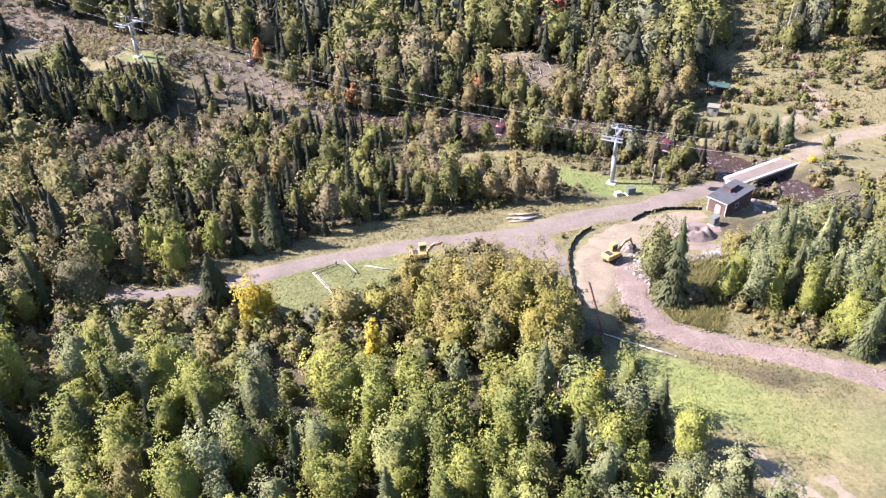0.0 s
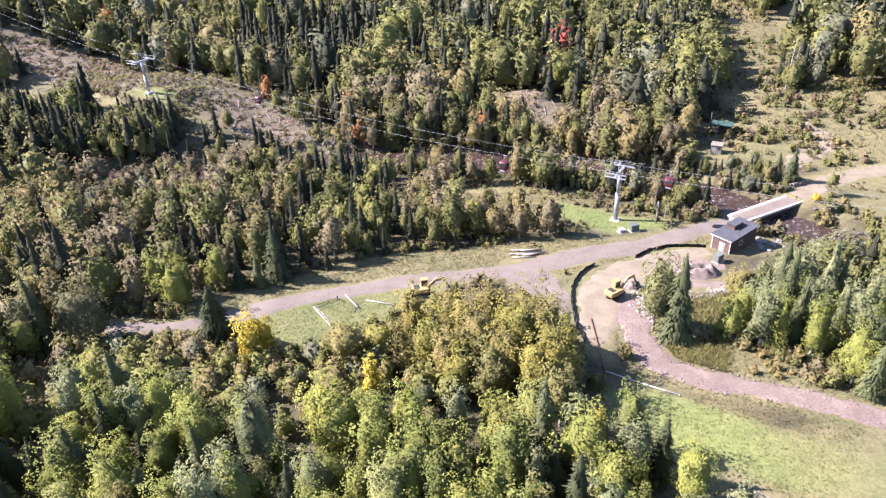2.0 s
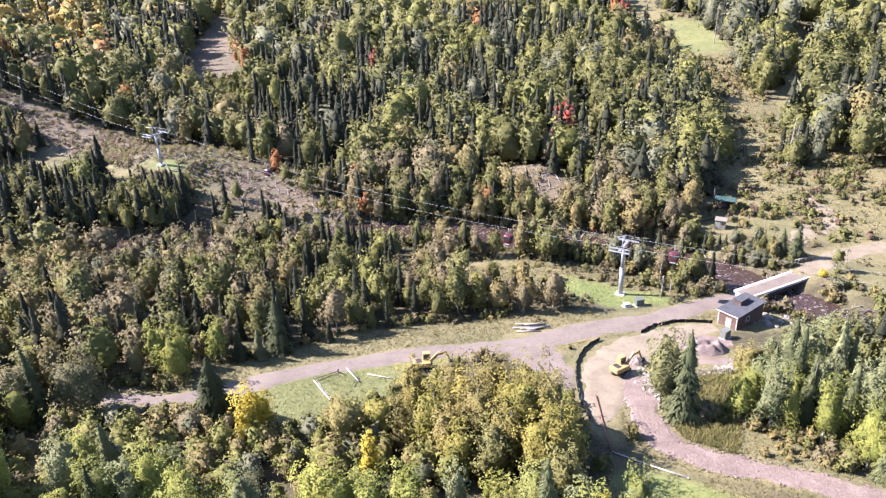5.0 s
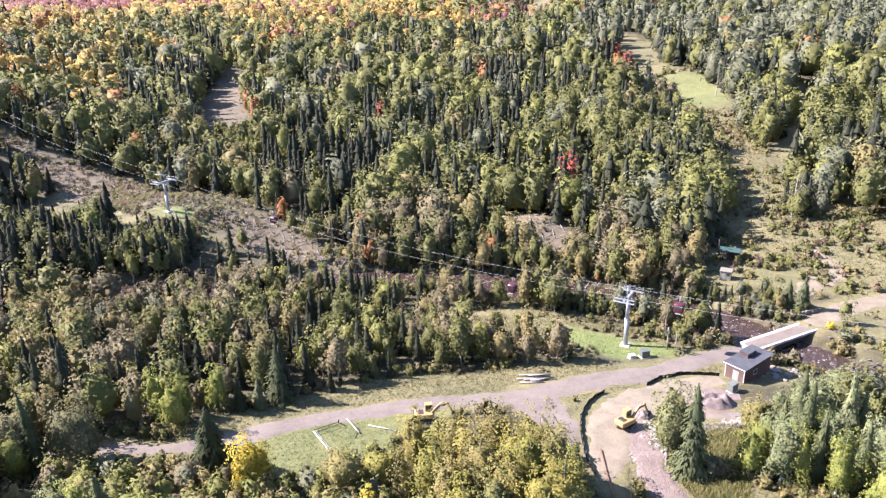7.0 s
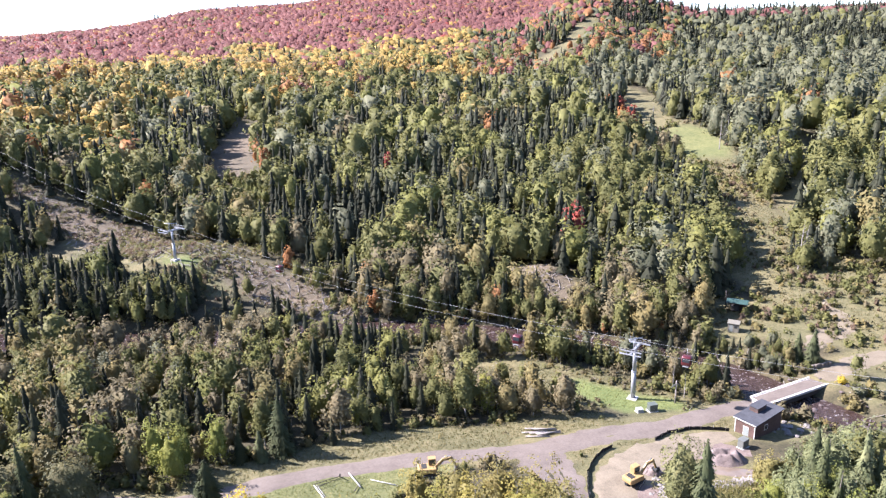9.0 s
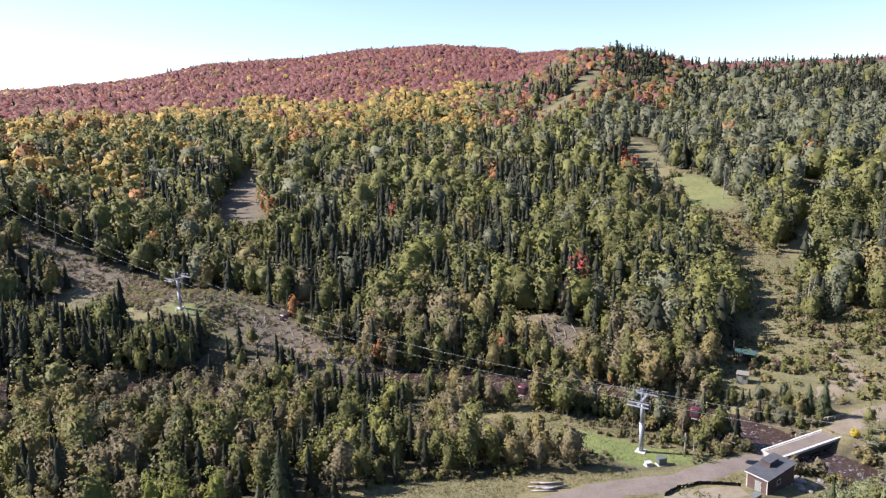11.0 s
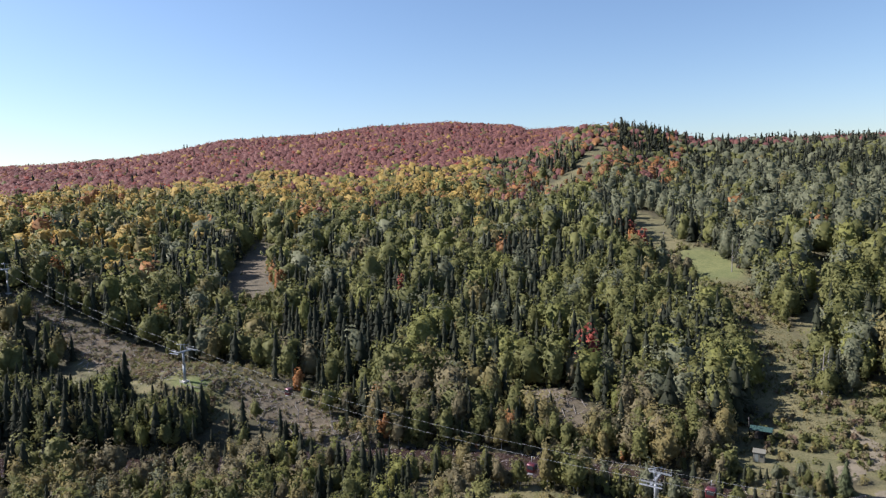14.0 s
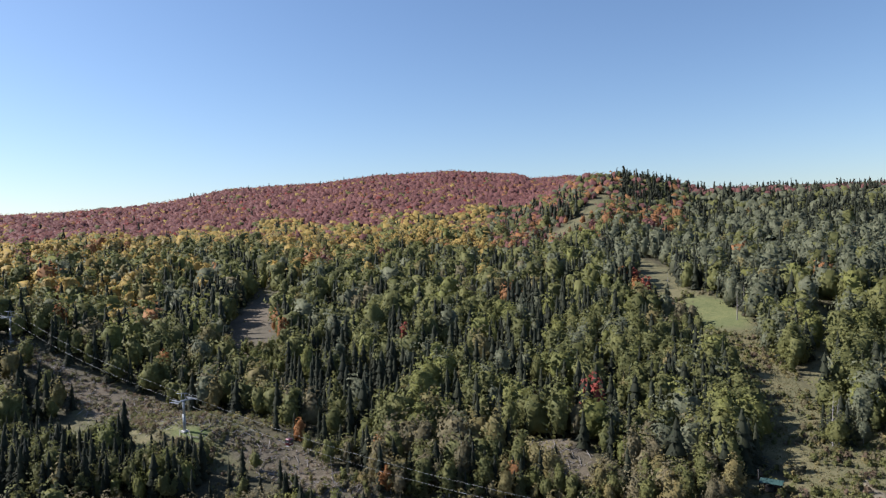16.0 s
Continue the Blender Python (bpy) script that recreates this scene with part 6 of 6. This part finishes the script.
def sticks(name, p, low, high, rad, material, label):
    V, F, k = [], [], 0
    for x, y in p:
        L, th = float(rng.uniform(low, high)), float(rng.uniform(0, 3.14))
        r = float(rng.uniform(rad * 0.5, rad * 1.4))
        dx, dy = math.cos(th) * L / 2, math.sin(th) * L / 2
        lift = float(rng.uniform(0.05, 0.7))
        v, f = stick((x - dx, y - dy, hz(x - dx, y - dy) + r), (x + dx, y + dy, hz(x + dx, y + dy) + r + lift), r, r * 0.6, 5)
        V.append(v)
        F.append(f + k)
        k += len(v)
    return tagged(link_mesh(name, np.concatenate(V), [np.concatenate(F)], [material], smooth=True), label, "debris", kind="stuff")


sl = slash[rng.permutation(len(slash))]
sticks("cut_branches", sl[:700], 1.5, 5.5, 0.11, M_DEAD, "grey cut trunks and branches strewn over the slope")
sticks("cut_branches", field[away(field, SHORN, 1.5)][:30], 0.8, 2.5, 0.05, M_DEAD, "weathered branches lying in the field")
mo = open_points(400, 0, 34, 176, 214, rng)
mo = mo[strip_dist(mo[:, 0], mo[:, 1], MOUND) < 1]
sticks("cut_branches", mo[:60], 1.0, 4.0, 0.09, M_DEAD, "weathered branches lying on the gravel mound")
bk = bank[np.abs(river_s(bank[:, 0], bank[:, 1])) < 11]
sticks("driftwood", bk[:120], 1.0, 4.5, 0.09, M_DEAD, "bleached driftwood along the river")


def stones(name, spots, material, label, squash=0.6):
    """Angular stones, half sunk: one mesh."""
    bm = bmesh.new()
    bmesh.ops.create_icosphere(bm, subdivisions=1, radius=1)
    base = np.array([v.co[:] for v in bm.verts])
    tri = np.array([[v.index for v in f.verts] for f in bm.faces])
    bm.free()
    V, F, k = [], [], 0
    for x, y, r, z in spots:
        q = base * (1 + rng.uniform(-0.28, 0.28, (len(base), 1))) * r * np.array([rng.uniform(.8, 1.3), rng.uniform(.8, 1.2), squash * rng.uniform(.8, 1.2)])
        th = rng.uniform(0, 6.28)
        c, s = math.cos(th), math.sin(th)
        q = np.stack([q[:, 0] * c - q[:, 1] * s + x, q[:, 0] * s + q[:, 1] * c + y, q[:, 2] + z + r * squash * 0.35], 1)
        V.append(q)
        F.append(tri + k)
        k += len(base)
    return tagged(link_mesh(name, np.concatenate(V), [np.concatenate(F)], [material]), label, "stones", kind="stuff")


clods = []
for _ in range(420):
    j = int(rng.integers(1, len(TRACK) - 1))
    (xa, ya, wa), (xb, yb, wb_) = TRACK[j], TRACK[min(j + 1, len(TRACK) - 1)]
    t, o = float(rng.uniform()), float(rng.choice([-1, 1]) * rng.uniform(0.55, 1.15))
    dx, dy = xb - xa, yb - ya
    L = math.hypot(dx, dy)
    x, y = xa + dx * t - dy / L * wa * o, ya + dy * t + dx / L * wa * o
    clods.append((x, y, float(rng.uniform(0.06, 0.22)), hz(x, y) + 0.05))
stones("dirt_clods", clods, M_DIRT, "loose clods of red-brown dirt along the track")
rs = []
for x in np.concatenate([rng.uniform(-60, 45, 330), rng.uniform(45, 85, 420)]):
    off = float(rng.normal() * 4.2)
    sl_ = (river_y(x + 4) - river_y(x - 4)) / 8
    nn = math.hypot(1, sl_)
    px, py = x - sl_ / nn * off, river_y(x) + off / nn
    rs.append((float(px), float(py), float(rng.uniform(0.15, 0.65)), max(hz(px, py), WATER - 0.3)))
M_RIVERSTONE = two_scale("wet_purple_brown_river_stone", (0.035, 0.026, 0.025), (0.13, 0.105, 0.10), 0.8, 5.0)
stones("river_stones", rs, M_RIVERSTONE, "purple-brown boulders and stones in the river")
rip = []
for _ in range(260):
    t = float(rng.uniform())
    x, y = 35.0 + 11.0 * t + float(rng.normal() * 0.4), 96.0 + 4.2 * t + float(rng.normal() * 0.75)
    rip.append((x, y, float(rng.uniform(0.18, 0.46)), hz(x, y)))
for _ in range(60):
    x, y = 30.6 + float(rng.normal() * 1.0), 94.5 + float(rng.normal() * 2.6)
    rip.append((x, y, float(rng.uniform(0.2, 0.55)), hz(x, y)))
M_RIP = two_scale("pale_grey_riprap", (0.13, 0.115, 0.105), (0.26, 0.24, 0.225), 0.8, 5.0)
stones("riprap", rip, M_RIP, "pale grey riprap stones beside the muddy pond")
bankst = [(58.5 + float(rng.normal() * 2.2), 121 + float(rng.normal() * 2.2), float(rng.uniform(0.2, 0.7)), 0) for _ in range(70)]
bankst = [(x, y, r, hz(x, y)) for x, y, r, _ in bankst]
stones("bank_stones", bankst, M_RIP, "loose stones below the pump house")


def heap(name, x, y, rx, ry, h, material, label, seed):
    bm = bmesh.new()
    bmesh.ops.create_grid(bm, x_segments=26, y_segments=26, size=1)
    for v in bm.verts:
        d = min(1.0, v.co.length)
        a = Vector((v.co.x * 3 + seed, v.co.y * 3, seed))
        px, py = x + v.co.x * rx, y + v.co.y * ry
        k = min(1.0, 1.5 * max(0.0, 1 - d ** 1.8))
        v.co = (px, py, hz(px, py) - 0.12 + h * k * (0.8 + 0.5 * noise.noise(a)) + 0.14 * k ** 0.5 * noise.noise(a * 3.3))
    return tagged(part(name, bm, material, None, "", True), label, "heap")


M_GRAVEL = two_scale("purple_grey_gravel", (0.105, 0.08, 0.073), (0.21, 0.17, 0.155), 0.6, 6.0, bump=0.9, dist=0.12)
heap("soil_mound", 43.0, 107.0, 4.0, 2.8, 1.9, M_GRAVEL, "heap of purple-grey earth beside the pond", 2.0)
heap("rubble_heap", 29.6, 101.0, 1.7, 1.3, 1.4, M_GRAVEL, "heap of broken rock beside the excavator", 5.0)
M_MUD, mnt, mb = mat("muddy_water", 0.08, 0.0, 0.5)
mnt.links.new(ramp_node(mnt, noise_node(mnt, 0.4, 4), [(0.3, (0.13, 0.10, 0.075)), (0.7, (0.19, 0.15, 0.115))]), mb.inputs["Base Color"])
bump_node(mnt, mb, noise_node(mnt, 3.0, 3), 0.15, 0.03)
pond = draped("pond", [(37.8, 103.6, 0.8), (40.5, 103.2, 1.7), (43.5, 102.6, 1.9), (46.5, 102.4, 1.2)], M_MUD, "small muddy brown pond beside the work pad", lift=0.10, rough=0.5, seed=4.0)

draped("bare_soil", [(79, 157, 1.5), (87, 164, 3.4), (96, 170, 2.6), (94, 179, 1.4), (97, 186, 0.8)], M_SAND, "pale bare soil worn at the foot of the ski run", lift=0.06, seed=8.0, rough=0.9)
draped("earth_apron", [(36.5, 107.5, 1.2), (40.5, 109.3, 2.6), (44.5, 110.3, 3.0), (48.5, 109.6, 1.6)], M_DIRT, "bare disturbed earth between the pad and the pump house", lift=0.07, seed=6.0, rough=0.9)
# ---- log pile, dismantled tower lying on the lawn ----
for n in range(9):
    a = 10 + float(rng.uniform(-14, 14))
    L = float(rng.uniform(3.0, 5.0))
    x, y, z = 13.0 + float(rng.normal() * 0.9), 115.6 + float(rng.normal() * 0.7), 0.16 + 0.13 * (n % 3)
    lg = tube("log", (-L / 2, 0, 0), (L / 2, 0, 0), 0.14, M_DEAD, None, "", 0.11, 9)
    lg.matrix_world = pose(x, y, hz(x, y) + z, 0, 0, a)
    tagged(lg, "weathered grey log on a loose pile", "log", "loose log pile")
M_TOWER_W = plain("faded_white_steel", (0.34, 0.335, 0.32), 0.5, 0.1, 0.2)


def ground_pt(x, y, dz):
    return Vector((x, y, hz(x, y) + dz))


dt = root("dismantled_tower", Matrix(), "dismantled white steel lift tower lying on the lawn", "lift tower")
a0, a1 = ground_pt(-25.0, 94.0, 0.25), ground_pt(-13.4, 76.6, 0.25)
tube("shaft", a0, a1, 0.11, M_TOWER_W, dt, "long white steel shaft", 0.10, 12)
sd = Vector((0.85, 0.52, 0)) * 0.34
tube("ladder_rail", a0 + sd, a0.lerp(a1, 0.6) + sd, 0.035, M_TOWER_W, dt, sides=6)
for k in range(20):
    q = a0.lerp(a1, 0.03 + k * 0.03)
    tube("ladder_rung", q, q + sd, 0.022, M_GALV, dt, sides=5)
b0, b1 = ground_pt(-20.3, 98.2, 0.3), ground_pt(-17.5, 94.0, 0.3)
tube("cross_arm", b0, b1, 0.12, M_TOWER_W, dt, "white cross arm beside the shaft", 0.12, 12)
tube("strut", a0 + Vector((0, 0, 0.15)), ground_pt(-21.4, 97.0, 0.4), 0.05, M_STEEL_DARK, dt, sides=8)
tube("strut", ground_pt(-24.4, 93.2, 0.5), ground_pt(-20.8, 96.4, 0.6), 0.045, M_STEEL_DARK, dt, sides=8)
tube("strut", ground_pt(-21.6, 97.3, 0.1), ground_pt(-21.3, 96.4, 1.1), 0.11, M_BLACK, dt, sides=8)
tube("strut", ground_pt(-17.9, 95.6, 0.2), ground_pt(-18.3, 92.6, 0.3), 0.07, M_STEEL_DARK, dt, sides=8)
for k in range(5):
    q = ground_pt(-15.6 + 0.45 * k, 79.6 - 0.75 * k, 0.75)
    w = bmesh.new()
    bmesh.ops.create_cone(w, cap_ends=True, segments=14, radius1=0.36, radius2=0.36, depth=0.2, matrix=Matrix.Translation(q) @ pose(0, 0, 0, 80, 0, 30 + 20 * k))
    part("sheave", w, M_TOWER_W, dt)
box("sheave_beam", (4.2, 0.3, 0.4), pose(-14.6, 78.2, hz(-14.6, 78.2) + 0.55, 0, 6, -58), M_TOWER_W, dt, "white sheave frame", 0.04)
box("catwalk", (3.6, 0.7, 0.1), pose(-15.4, 86.6, hz(-15.4, 86.6) + 0.3, 3, 0, 10), M_BLACK, dt, "dark grated catwalk", 0.01)

# ---- lift terminal with a green roof, and a pale hut ----
M_GREEN_ROOF = plain("green_metal_roof", (0.026, 0.062, 0.054), 0.65, 0.0, 0.1)
st = root("lift_terminal", pose(70.3, 178.6, hz(70.3, 178.6), 0, 0, -28), "small open lift terminal with a green metal roof", "shelter")
for sx in (-1, 1):
    for sy in (-1, 1):
        tube("post", (sx * 2.1, sy * 1.3, -0.5), (sx * 2.1, sy * 1.3, 3.1), 0.12, M_STEEL_DARK, st, sides=8)
for sy in (-1, 1):
    box("roof_slope", (5.4, 2.1, 0.10), pose(0, sy * 0.92, 3.42, sy * -16), M_GREEN_ROOF, st, "green ribbed roof", 0.02)
    for k in range(8):
        box("rib", (0.05, 2.05, 0.06), pose(-2.4 + k * 0.69, sy * 0.92, 3.50, sy * -16), M_GREEN_ROOF, st, "", 0.005)
box("back_wall", (4.0, 0.12, 2.4), pose(0, 1.25, 1.2), M_SIDING, st, "brown board wall", 0.01)
box("machine", (2.0, 1.4, 1.5), pose(-0.6, 0.2, 1.2), M_STEEL_DARK, st, "dark drive housing", 0.08)
tube("mast", (-2.9, 0.5, -0.3), (-3.2, 0.5, 5.6), 0.15, M_STEEL_DARK, st, "dark mast")
hut = root("hut", pose(66.0, 168.6, hz(66, 168.6), 0, 0, -25), "small pale hut with a flat roof among bushes", "hut")
M_HUT = plain("weathered_cream_paint", (0.155, 0.145, 0.115), 0.7, 0, 0.2)
box("body", (2.6, 2.2, 2.5), pose(0, 0, 1.1), M_HUT, hut, "pale painted walls", 0.03)
box("roof", (3.0, 2.6, 0.14), pose(0, 0, 2.42, 4), M_HUT, hut, "flat pale roof", 0.02)
box("door", (0.8, 0.05, 1.9), pose(-0.5, -1.12, 0.95), M_DOOR, hut, "", 0.01)
box("window", (0.7, 0.05, 0.6), pose(0.6, -1.12, 1.5), M_GLASS_D, hut, "", 0.01)
crib = root("timber_wall", pose(78.3, 147.6, hz(78.3, 147.6), 0, 0, 22), "low dark stacked timber wall beside the bridge end", "retaining wall")
for k in range(3):
    box("timber", (5.6, 0.34, 0.32), pose(0.08 * (k % 2), 0, 0.1 + 0.33 * k), M_BARK, crib, "", 0.03)
for sx in (-2, 0, 2):
    box("post", (0.28, 0.28, 1.3), pose(sx, -0.32, 0.35), M_BARK, crib, "", 0.02)


# ---- dead trees ----
def snag(x, y, h, limbs, label):
    t = root("dead_tree", pose(x, y, hz(x, y), float(rng.uniform(-5, 5)), float(rng.uniform(-5, 5)), 0), label, "tree", "standing dead trees")
    for n, (wv, wf) in enumerate(wood(h, 0.014 * h, rng, limbs, 7, 1.0, 0.30, apart=True)):
        link_mesh("limb" if n else "trunk", wv, [wf], [M_DEAD], t, smooth=True)


snag(96.5, 203.0, 15, 16, "tall bare silver-grey dead birch beside the ski run")
snag(99.0, 207.0, 12, 12, "tall bare silver-grey dead birch beside the ski run")
for x, y, h in ((44, 134, 6), (42.5, 137, 7.5), (48, 137.5, 5), (-46, 188, 8), (-58, 194, 7), (118, 345, 16), (124, 352, 15), (95, 390, 15), (20, 152, 7), (7, 155, 6)):
    snag(x, y, h, 7, "bare grey dead tree among brush")
